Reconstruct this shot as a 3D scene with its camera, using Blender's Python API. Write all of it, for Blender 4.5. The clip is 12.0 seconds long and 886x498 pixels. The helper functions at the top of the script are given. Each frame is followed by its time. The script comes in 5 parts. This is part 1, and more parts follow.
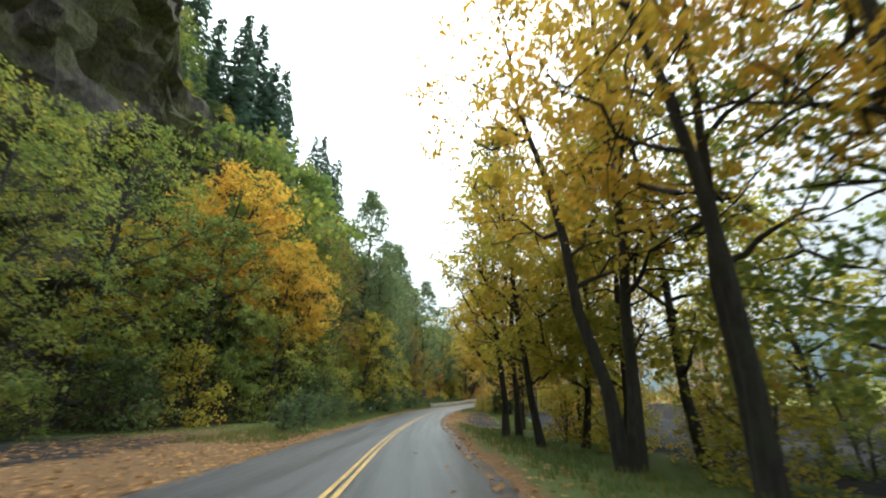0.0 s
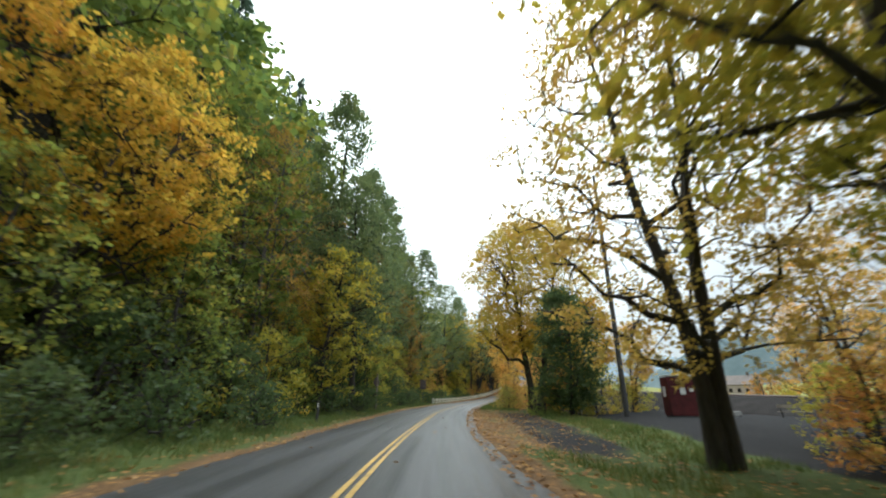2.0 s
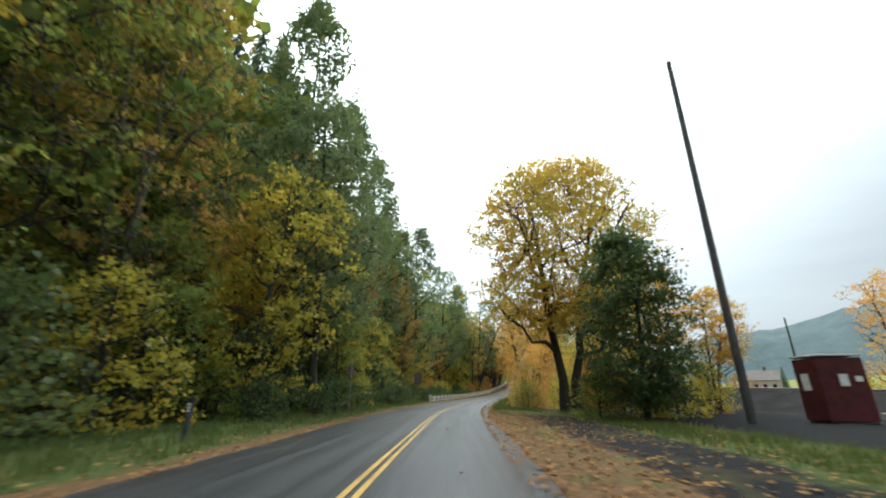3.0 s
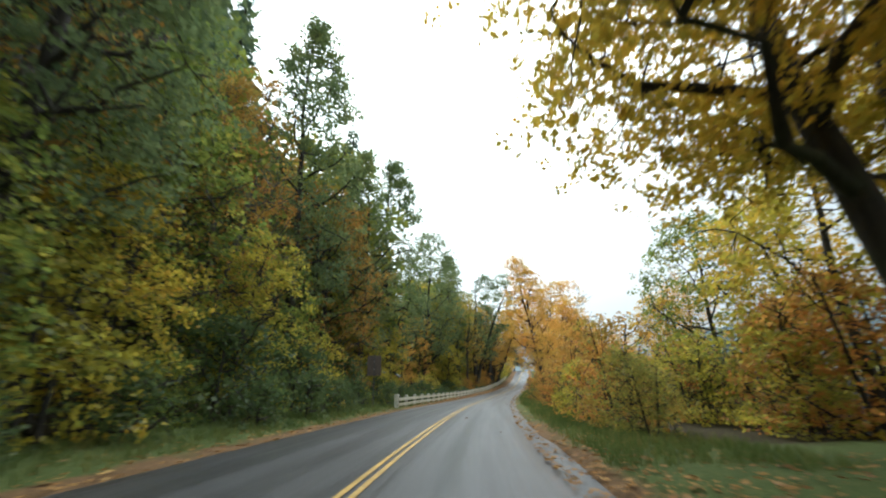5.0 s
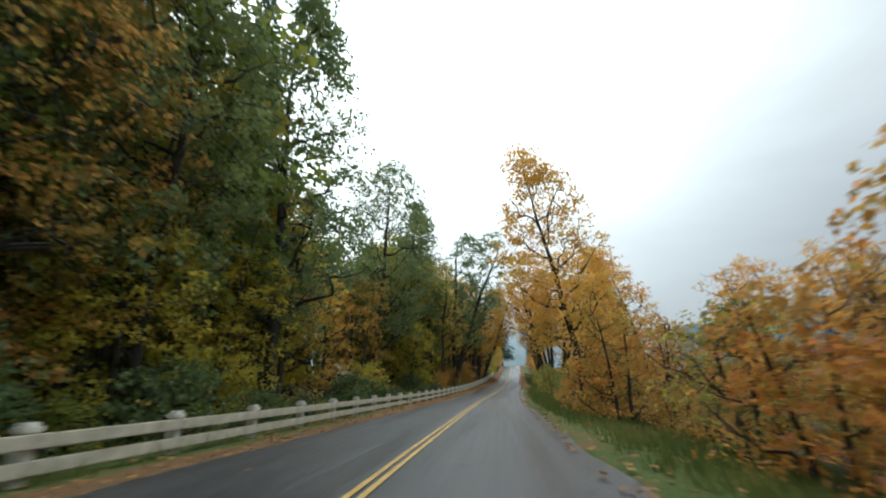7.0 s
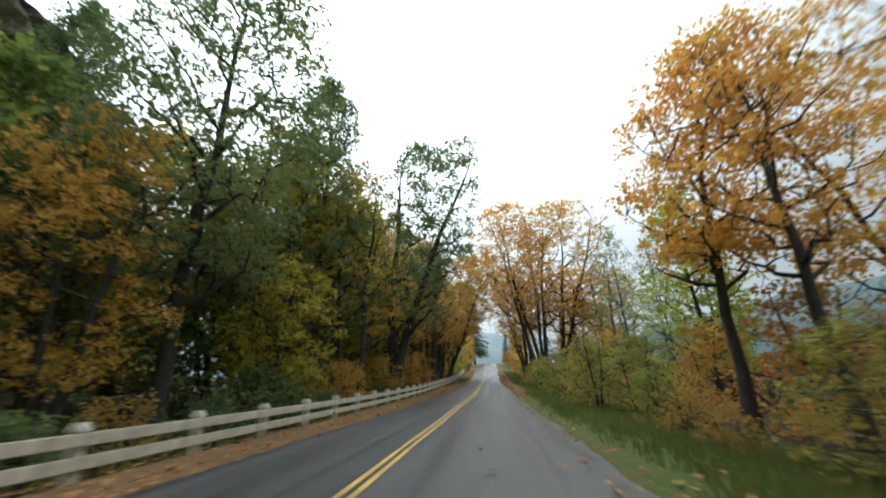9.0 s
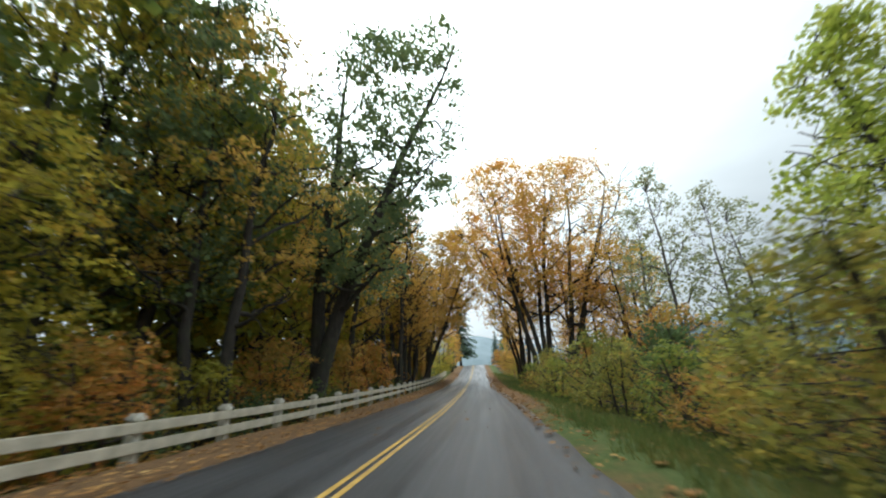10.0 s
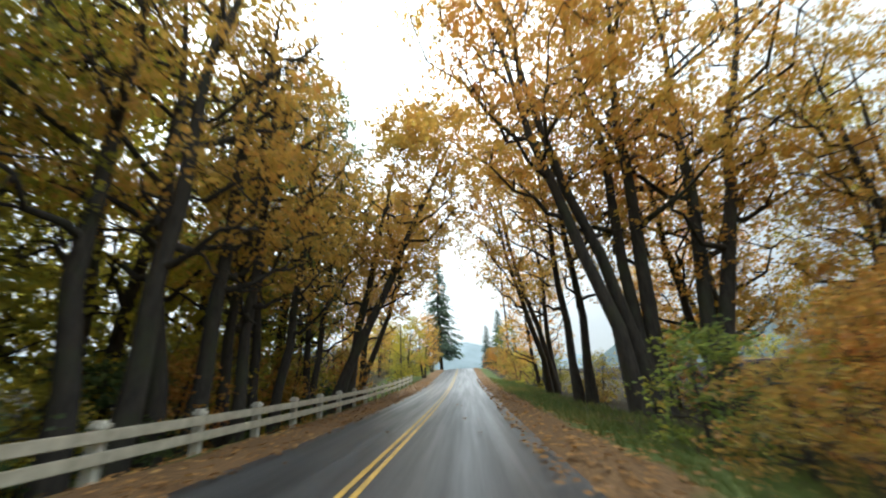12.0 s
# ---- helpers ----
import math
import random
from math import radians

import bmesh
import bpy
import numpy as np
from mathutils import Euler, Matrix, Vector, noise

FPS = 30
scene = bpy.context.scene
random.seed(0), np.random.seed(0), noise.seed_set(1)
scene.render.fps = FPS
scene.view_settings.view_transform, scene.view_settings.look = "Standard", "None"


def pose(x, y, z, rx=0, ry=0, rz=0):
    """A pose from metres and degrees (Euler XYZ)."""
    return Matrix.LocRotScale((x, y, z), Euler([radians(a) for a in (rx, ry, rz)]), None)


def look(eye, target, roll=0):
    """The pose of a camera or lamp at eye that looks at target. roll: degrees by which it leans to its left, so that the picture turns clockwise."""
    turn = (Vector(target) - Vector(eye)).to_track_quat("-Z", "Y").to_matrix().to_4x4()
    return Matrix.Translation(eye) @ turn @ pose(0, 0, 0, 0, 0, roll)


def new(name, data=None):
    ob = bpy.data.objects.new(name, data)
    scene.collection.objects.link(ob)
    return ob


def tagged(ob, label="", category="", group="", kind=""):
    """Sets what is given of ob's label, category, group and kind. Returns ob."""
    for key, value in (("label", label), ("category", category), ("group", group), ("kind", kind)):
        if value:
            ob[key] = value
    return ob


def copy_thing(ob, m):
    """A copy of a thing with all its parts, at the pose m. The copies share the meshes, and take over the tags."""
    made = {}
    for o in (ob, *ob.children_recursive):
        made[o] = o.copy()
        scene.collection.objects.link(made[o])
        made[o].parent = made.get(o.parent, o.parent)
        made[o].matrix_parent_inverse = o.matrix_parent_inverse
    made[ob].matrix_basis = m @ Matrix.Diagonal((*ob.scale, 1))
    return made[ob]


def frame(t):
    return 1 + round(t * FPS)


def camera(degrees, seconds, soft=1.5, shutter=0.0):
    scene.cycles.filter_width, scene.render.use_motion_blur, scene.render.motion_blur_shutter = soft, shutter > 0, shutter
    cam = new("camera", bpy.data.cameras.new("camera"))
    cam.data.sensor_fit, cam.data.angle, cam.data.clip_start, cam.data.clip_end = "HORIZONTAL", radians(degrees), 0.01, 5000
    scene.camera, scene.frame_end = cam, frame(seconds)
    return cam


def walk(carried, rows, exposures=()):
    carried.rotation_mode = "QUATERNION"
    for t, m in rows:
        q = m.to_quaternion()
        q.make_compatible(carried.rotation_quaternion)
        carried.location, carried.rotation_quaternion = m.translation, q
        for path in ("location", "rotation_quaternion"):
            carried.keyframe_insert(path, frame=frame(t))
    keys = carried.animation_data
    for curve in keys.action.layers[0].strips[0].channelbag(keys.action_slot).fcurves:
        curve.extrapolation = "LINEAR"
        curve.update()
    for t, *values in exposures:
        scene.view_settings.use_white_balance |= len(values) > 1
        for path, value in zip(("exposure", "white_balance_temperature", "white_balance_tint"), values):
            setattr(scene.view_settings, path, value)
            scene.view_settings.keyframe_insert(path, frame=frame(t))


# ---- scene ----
cam = camera(93.8, 12.0, soft=2.0, shutter=0.3)
METRES, EYE = 160.0, 1.11
ROWS = [
    (0.0, 0.0, 0.0, 0.0, -0.1, 20.39, -0.26),
    (0.5, -0.0019, 0.0355, -0.0006, -0.12, 20.26, -0.18),
    (1.0, -0.0039, 0.0704, -0.0012, -0.22, 20.18, -0.21),
    (1.5, -0.0059, 0.1065, -0.0017, -0.33, 20.11, -0.19),
    (2.0, -0.0074, 0.1426, -0.0017, -0.46, 20.05, -0.08),
    (2.5, -0.008, 0.1783, -0.0021, -0.57, 19.94, 0.01),
    (3.0, -0.0079, 0.2149, -0.0019, -0.76, 19.75, 0.05),
    (5.0, 0.0005, 0.37, -0.0008, -1.78, 19.54, 1.03),
    (5.5, 0.0047, 0.4096, -0.0002, -2.2, 19.37, 1.03),
    (6.0, 0.0099, 0.4496, 0.0001, -2.6, 19.33, 1.06),
    (6.5, 0.016, 0.4905, 0.0008, -3.13, 19.26, 1.15),
    (7.0, 0.0226, 0.5325, 0.0015, -3.84, 19.27, 1.36),
    (9.0, 0.0586, 0.7101, 0.0044, -7.44, 19.54, 2.57),
    (9.5, 0.0702, 0.7554, 0.0057, -8.25, 19.73, 2.56),
    (10.0, 0.0817, 0.8007, 0.0071, -9.0, 19.89, 2.52),
    (10.5, 0.093, 0.8463, 0.009, -9.5, 20.07, 2.64),
    (11.0, 0.1047, 0.892, 0.0111, -9.98, 20.24, 2.85),
    (11.5, 0.1163, 0.9388, 0.0134, -10.35, 20.46, 2.95),
    (12.0, 0.1277, 0.9855, 0.0163, -10.7, 20.72, 3.12),
]
walk(cam, [(t, pose(METRES * x, METRES * y, EYE + METRES * z, 90 + pitch, roll, yaw)) for t, x, y, z, yaw, pitch, roll in ROWS],
     exposures=[(0.0, 0.5), (0.7, 0.6), (1.5, 0.42), (2.0, 0.3), (5.0, 0.3), (7.0, -0.18), (9.0, -0.06), (10.5, 0.1), (11.5, 0.24), (12.0, 0.4)])

# ---- world and sun: a bright overcast sky, three times as bright overhead as at the horizon ----
world = bpy.data.worlds.new("overcast_sky")
scene.world = world
world.use_nodes = True
wt = world.node_tree
wt.nodes.clear()


def wnode(kind, **sets):
    n = wt.nodes.new(kind)
    for key, value in sets.items():
        n.inputs[key].default_value = value
    return n


w_out = wnode("ShaderNodeOutputWorld")
w_bg = wnode("ShaderNodeBackground", Strength=1.0)
w_sky = wnode("ShaderNodeTexSky")
w_sky.sky_type, w_sky.sun_disc = "NISHITA", False
w_sky.sun_elevation, w_sky.sun_rotation = radians(65), radians(-8)
w_coord = wnode("ShaderNodeTexCoord")
w_sep = wnode("ShaderNodeSeparateXYZ")
# elevation: horizon to zenith, by the squared sine
w_sq = wnode("ShaderNodeMath")
w_sq.operation = "POWER"
w_sq.inputs[1].default_value = 2.0
w_el = wnode("ShaderNodeMath")
w_el.operation = "MULTIPLY_ADD"
w_el.inputs[1].default_value, w_el.inputs[2].default_value = 3.2, 0.80
# the cloud is brighter round the hidden sun
w_dot = wnode("ShaderNodeVectorMath")
w_dot.operation = "DOT_PRODUCT"
w_dot.inputs[1].default_value = (-0.107, 0.758, 0.643)
w_pos = wnode("ShaderNodeMath")
w_pos.operation = "MAXIMUM"
w_pos.inputs[1].default_value = 0.0
w_pow = wnode("ShaderNodeMath")
w_pow.operation = "POWER"
w_pow.inputs[1].default_value = 5.0
w_side = wnode("ShaderNodeMath")
w_side.operation = "MULTIPLY_ADD"
w_side.inputs[1].default_value, w_side.inputs[2].default_value = 1.2, 0.52
w_ramp = wnode("ShaderNodeMath")
w_ramp.operation = "MULTIPLY"
w_noise = wnode("ShaderNodeTexNoise", Scale=1.6, Detail=5.0, Roughness=0.5, Distortion=0.4)
w_map = wnode("ShaderNodeMapping")
w_map.inputs["Scale"].default_value = (1.0, 1.0, 2.6)
w_cloud = wnode("ShaderNodeMapRange")
w_cloud.inputs["From Min"].default_value, w_cloud.inputs["From Max"].default_value = 0.3, 0.7
w_cloud.inputs["To Min"].default_value, w_cloud.inputs["To Max"].default_value = 0.84, 1.16
w_mul = wnode("ShaderNodeMath")
w_mul.operation = "MULTIPLY"
w_tint = wnode("ShaderNodeVectorMath")
w_tint.operation = "SCALE"
w_tint.inputs[0].default_value = (0.885, 1.0, 1.03)
w_mix = wnode("ShaderNodeMix")
w_mix.data_type, w_mix.blend_type = "RGBA", "MIX"
w_mix.inputs[0].default_value = 0.02
for a, b in ((w_coord.outputs["Generated"], w_sep.inputs[0]), (w_sep.outputs["Z"], w_sq.inputs[0]), (w_sq.outputs[0], w_el.inputs[0]),
             (w_coord.outputs["Generated"], w_dot.inputs[0]), (w_dot.outputs["Value"], w_pos.inputs[0]), (w_pos.outputs[0], w_pow.inputs[0]),
             (w_pow.outputs[0], w_side.inputs[0]), (w_el.outputs[0], w_ramp.inputs[0]), (w_side.outputs[0], w_ramp.inputs[1]),
             (w_coord.outputs["Generated"], w_map.inputs["Vector"]), (w_map.outputs[0], w_noise.inputs["Vector"]),
             (w_noise.outputs["Fac"], w_cloud.inputs["Value"]), (w_ramp.outputs[0], w_mul.inputs[0]),
             (w_cloud.outputs[0], w_mul.inputs[1]), (w_mul.outputs[0], w_tint.inputs["Scale"]),
             (w_tint.outputs[0], w_mix.inputs[6]), (w_sky.outputs[0], w_mix.inputs[7]),
             (w_mix.outputs[2], w_bg.inputs["Color"]), (w_bg.outputs[0], w_out.inputs[0])):
    wt.links.new(a, b)
sun = new("sun", bpy.data.lights.new("sun", "SUN"))
sun.data.energy, sun.data.angle, sun.data.color = 1.4, radians(60), (1.0, 0.97, 0.92)
sun.matrix_world = look((0, 0, 50), (2, -14, 20))


# ---- materials ----
def mat(name, build):
    m = bpy.data.materials.new(name)
    m.use_nodes = True
    nt = m.node_tree
    nt.nodes.clear()
    out = nt.nodes.new("ShaderNodeOutputMaterial")
    build(nt, out)
    return m


def node(nt, kind, ins=None, **attrs):
    n = nt.nodes.new(kind)
    for key, value in attrs.items():
        if key == "operation":
            n.operation = value
        elif key == "blend":
            n.data_type, n.blend_type = "RGBA", value
    for key, value in (ins or {}).items():
        if isinstance(value, bpy.types.NodeSocket):
            nt.links.new(value, n.inputs[key])
        else:
            n.inputs[key].default_value = value
    return n


def ramp(nt, fac, stops):
    r = nt.nodes.new("ShaderNodeValToRGB")
    els = r.color_ramp.elements
    while len(els) < len(stops):
        els.new(0.5)
    for e, (p, c) in zip(els, stops):
        e.position, e.color = p, (*c, 1)
    nt.links.new(fac, r.inputs[0])
    return r.outputs[0]


def obj_coord(nt):
    return nt.nodes.new("ShaderNodeTexCoord").outputs["Object"]


def noise_tex(nt, scale, detail=4.0, rough=0.55, vec=None):
    n = node(nt, "ShaderNodeTexNoise", {"Scale": scale, "Detail": detail, "Roughness": rough})
    nt.links.new(vec or obj_coord(nt), n.inputs["Vector"])
    return n.outputs["Fac"]


def bump(nt, height, strength, distance):
    return node(nt, "ShaderNodeBump", {"Strength": strength, "Distance": distance, "Height": height}).outputs[0]


def leaf_mat(name, stops, through_light=0.58, patch=0.28, gloss=0.015):
    """Leaves: each its own tint, with larger patches over the crown; light shines through."""
    def build(nt, out):
        geo = nt.nodes.new("ShaderNodeNewGeometry")
        n1 = noise_tex(nt, patch, 2.0)
        n1 = node(nt, "ShaderNodeMath", {0: noise_tex(nt, patch * 4.5, 2.0), 1: 0.6, 2: n1}, operation="MULTIPLY_ADD").outputs[0]
        far = node(nt, "ShaderNodeMapRange", {"Value": n1, "From Min": 0.5, "From Max": 1.1, "To Min": -0.36, "To Max": 0.36}).outputs[0]
        info = nt.nodes.new("ShaderNodeObjectInfo").outputs["Random"]
        own = node(nt, "ShaderNodeMath", {0: info, 1: 0.24}, operation="MULTIPLY").outputs[0]
        a = node(nt, "ShaderNodeMath", {0: geo.outputs["Random Per Island"], 1: 0.34}, operation="MULTIPLY").outputs[0]
        b = node(nt, "ShaderNodeMath", {0: a, 1: far}, operation="ADD").outputs[0]
        c = node(nt, "ShaderNodeMath", {0: b, 1: own}, operation="ADD").outputs[0]
        col = ramp(nt, node(nt, "ShaderNodeMath", {0: c, 1: 0.22}, operation="ADD").outputs[0], stops)
        d = node(nt, "ShaderNodeBsdfDiffuse", {"Color": col, "Roughness": 0.6}).outputs[0]
        tr = node(nt, "ShaderNodeBsdfTranslucent", {"Color": col}).outputs[0]
        m = node(nt, "ShaderNodeMixShader", {0: through_light, 1: d, 2: tr}).outputs[0]
        g = node(nt, "ShaderNodeBsdfGlossy", {"Color": (0.9, 0.95, 1, 1), "Roughness": 0.42}).outputs[0]
        nt.links.new(node(nt, "ShaderNodeMixShader", {0: gloss, 1: m, 2: g}).outputs[0], out.inputs[0])
    return mat(name, build)


LEAF_YG = leaf_mat("leaf_yellow_green", ((0.0, (0.20, 0.25, 0.055)), (0.3, (0.38, 0.36, 0.06)), (0.6, (0.54, 0.45, 0.065)), (1.0, (0.74, 0.43, 0.075))))
LEAF_Y = leaf_mat("leaf_yellow", ((0.0, (0.42, 0.37, 0.06)), (0.4, (0.66, 0.47, 0.07)), (0.75, (0.75, 0.45, 0.07)), (1.0, (0.74, 0.37, 0.07))))
LEAF_K = leaf_mat("leaf_golden_olive", ((0.0, (0.30, 0.29, 0.055)), (0.35, (0.50, 0.41, 0.06)), (0.7, (0.68, 0.45, 0.065)), (1.0, (0.72, 0.38, 0.07))))
LEAF_O = leaf_mat("leaf_orange", ((0.0, (0.50, 0.40, 0.08)), (0.35, (0.70, 0.46, 0.10)), (0.7, (0.76, 0.40, 0.10)), (1.0, (0.64, 0.29, 0.09))))
LEAF_B = leaf_mat("leaf_ochre", ((0.0, (0.35, 0.29, 0.07)), (0.35, (0.54, 0.38, 0.085)), (0.7, (0.66, 0.40, 0.09)), (1.0, (0.70, 0.34, 0.09))))
LEAF_G = leaf_mat("leaf_green", ((0.0, (0.10, 0.165, 0.05)), (0.4, (0.18, 0.25, 0.06)), (0.66, (0.30, 0.33, 0.065)), (0.86, (0.48, 0.39, 0.065)), (1.0, (0.55, 0.36, 0.07))))
LEAF_D = leaf_mat("leaf_dark_green", ((0.0, (0.06, 0.10, 0.04)), (0.5, (0.10, 0.15, 0.055)), (1.0, (0.19, 0.22, 0.07))), 0.45)
LEAF_C = leaf_mat("leaf_grey_green", ((0.0, (0.11, 0.17, 0.085)), (0.5, (0.20, 0.27, 0.12)), (1.0, (0.36, 0.38, 0.14))), 0.45)
LEAF_P = leaf_mat("leaf_pale_grey_green", ((0.0, (0.17, 0.22, 0.11)), (0.5, (0.28, 0.32, 0.16)), (1.0, (0.42, 0.42, 0.20))), 0.5)
LEAF_L = leaf_mat("leaf_lime", ((0.0, (0.22, 0.31, 0.06)), (0.5, (0.37, 0.44, 0.08)), (1.0, (0.57, 0.53, 0.10))))
LEAF_R = leaf_mat("leaf_rust_shrub", ((0.0, (0.24, 0.22, 0.06)), (0.4, (0.40, 0.28, 0.07)), (0.7, (0.50, 0.28, 0.07)), (1.0, (0.45, 0.20, 0.06))))
LEAF_S = leaf_mat("leaf_russet_shrub", ((0.0, (0.24, 0.24, 0.065)), (0.35, (0.48, 0.30, 0.07)), (0.7, (0.64, 0.29, 0.07)), (1.0, (0.54, 0.20, 0.06))))
LEAF_M = leaf_mat("leaf_mixed_olive", ((0.0, (0.13, 0.17, 0.05)), (0.4, (0.26, 0.27, 0.065)), (0.7, (0.42, 0.33, 0.07)), (1.0, (0.48, 0.26, 0.07))))
NEEDLE = leaf_mat("conifer_needles", ((0.0, (0.08, 0.14, 0.115)), (0.5, (0.13, 0.205, 0.15)), (1.0, (0.19, 0.27, 0.165))), 0.3, gloss=0.02)
LITTER = leaf_mat("fallen_leaf", ((0.0, (0.12, 0.065, 0.03)), (0.4, (0.29, 0.15, 0.055)), (0.75, (0.44, 0.25, 0.09)), (1.0, (0.58, 0.40, 0.17))), 0.2)
BLADE = leaf_mat("grass_blade", ((0.0, (0.065, 0.10, 0.028)), (0.5, (0.112, 0.16, 0.045)), (0.8, (0.20, 0.2, 0.06)), (1.0, (0.34, 0.24, 0.09))), 0.4)


def bark_mat(name, dark, light):
    def build(nt, out):
        m = node(nt, "ShaderNodeMapping", {"Vector": obj_coord(nt), "Scale": (1.0, 1.0, 0.22)}).outputs[0]
        f = noise_tex(nt, 9.0, 6.0, 0.65, m)
        big = noise_tex(nt, 0.7, 3.0)
        col = ramp(nt, f, ((0.3, dark), (0.7, light)))
        moss = ramp(nt, big, ((0.5, (0, 0, 0)), (0.7, (1, 1, 1))))
        c2 = node(nt, "ShaderNodeMix", {0: moss, 6: col, 7: (0.035, 0.042, 0.02, 1)}, blend="MIX").outputs[2]
        b = node(nt, "ShaderNodeBsdfPrincipled", {"Base Color": c2, "Roughness": 0.85, "Normal": bump(nt, f, 0.8, 0.05)})
        nt.links.new(b.outputs[0], out.inputs[0])
    return mat(name, build)


BARK = bark_mat("bark_dark", (0.013, 0.011, 0.010), (0.056, 0.047, 0.038))
BARK_PALE = bark_mat("bark_pale", (0.05, 0.045, 0.04), (0.17, 0.155, 0.13))


def ground_build(nt, out):
    geo = nt.nodes.new("ShaderNodeVertexColor")
    geo.layer_name = "cover"
    fine = noise_tex(nt, 9.0, 6.0, 0.7)
    mid = noise_tex(nt, 0.9, 4.0)
    grass = ramp(nt, fine, ((0.25, (0.028, 0.045, 0.014)), (0.5, (0.062, 0.09, 0.026)), (0.75, (0.13, 0.12, 0.045))))
    leaves = ramp(nt, noise_tex(nt, 14.0, 5.0, 0.75), ((0.3, (0.045, 0.036, 0.026)), (0.5, (0.135, 0.08, 0.04)), (0.7, (0.27, 0.155, 0.068))))
    gravel = ramp(nt, noise_tex(nt, 30.0, 5.0, 0.8), ((0.3, (0.008, 0.008, 0.009)), (0.6, (0.021, 0.021, 0.022)), (0.85, (0.055, 0.05, 0.046))))
    forest = ramp(nt, fine, ((0.3, (0.018, 0.018, 0.009)), (0.6, (0.05, 0.04, 0.02)), (0.85, (0.09, 0.075, 0.03))))
    field = ramp(nt, mid, ((0.3, (0.12, 0.15, 0.04)), (0.7, (0.24, 0.22, 0.075))))
    sep = node(nt, "ShaderNodeSeparateColor", {0: geo.outputs["Color"]})

    def jitter(channel):
        n = node(nt, "ShaderNodeMath", {0: mid, 1: 0.5}, operation="SUBTRACT").outputs[0]
        a = node(nt, "ShaderNodeMath", {0: n, 1: 0.9, 2: channel}, operation="MULTIPLY_ADD").outputs[0]
        return ramp(nt, a, ((0.38, (0, 0, 0)), (0.62, (1, 1, 1))))
    c = node(nt, "ShaderNodeMix", {0: jitter(sep.outputs[0]), 6: grass, 7: leaves}, blend="MIX").outputs[2]
    c = node(nt, "ShaderNodeMix", {0: jitter(sep.outputs[1]), 6: c, 7: gravel}, blend="MIX").outputs[2]
    c = node(nt, "ShaderNodeMix", {0: jitter(sep.outputs[2]), 6: c, 7: forest}, blend="MIX").outputs[2]
    c = node(nt, "ShaderNodeMix", {0: geo.outputs["Alpha"], 6: field, 7: c}, blend="MIX").outputs[2]
    b = node(nt, "ShaderNodeBsdfPrincipled", {"Base Color": c, "Roughness": 0.95, "Specular IOR Level": 0.12, "Normal": bump(nt, fine, 0.9, 0.06)})
    nt.links.new(b.outputs[0], out.inputs[0])


GROUND = mat("ground_cover", ground_build)


def asphalt_build(nt, out):
    uv = nt.nodes.new("ShaderNodeUVMap").outputs[0]
    grain = noise_tex(nt, 90.0, 3.0, 0.7)
    patch = noise_tex(nt, 0.35, 5.0, 0.6)
    streak = noise_tex(nt, 1.0, 4.0, 0.6, node(nt, "ShaderNodeMapping", {"Vector": uv, "Scale": (2.2, 0.05, 1.0)}).outputs[0])
    base = ramp(nt, grain, ((0.25, (0.013, 0.0145, 0.017)), (0.6, (0.028, 0.0305, 0.035)), (0.85, (0.06, 0.062, 0.066))))
    shade = ramp(nt, patch, ((0.3, (0.75, 0.75, 0.75)), (0.7, (1.25, 1.25, 1.25))))
    c = node(nt, "ShaderNodeMix", {0: 1.0, 6: base, 7: shade}, blend="MULTIPLY").outputs[2]
    wet = node(nt, "ShaderNodeMapRange", {"Value": streak, "From Min": 0.35, "From Max": 0.65, "To Min": 0.32, "To Max": 0.52}).outputs[0]
    b = node(nt, "ShaderNodeBsdfPrincipled", {"Base Color": c, "Roughness": wet, "Specular IOR Level": 0.42, "Normal": bump(nt, grain, 0.25, 0.008)})
    nt.links.new(b.outputs[0], out.inputs[0])


ASPHALT = mat("wet_asphalt", asphalt_build)


def worn(name, low, high, scale, rough, relief=0.2, distance=0.01, spec=0.4):
    def build(nt, out):
        f = noise_tex(nt, scale, 6.0, 0.65)
        g = noise_tex(nt, scale * 0.12, 3.0)
        h = node(nt, "ShaderNodeMath", {0: f, 1: g}, operation="ADD").outputs[0]
        h = node(nt, "ShaderNodeMath", {0: h, 1: 0.5}, operation="MULTIPLY").outputs[0]
        b = node(nt, "ShaderNodeBsdfPrincipled", {"Base Color": ramp(nt, h, ((0.35, low), (0.62, high))), "Roughness": rough,
                                                  "Specular IOR Level": spec, "Normal": bump(nt, f, relief, distance)})
        nt.links.new(b.outputs[0], out.inputs[0])
    return mat(name, build)


LINE = worn("yellow_road_paint", (0.22, 0.14, 0.03), (0.50, 0.31, 0.055), 14.0, 0.5)
WHITE_WOOD = worn("weathered_white_paint", (0.30, 0.28, 0.21), (0.64, 0.60, 0.49), 3.0, 0.6)


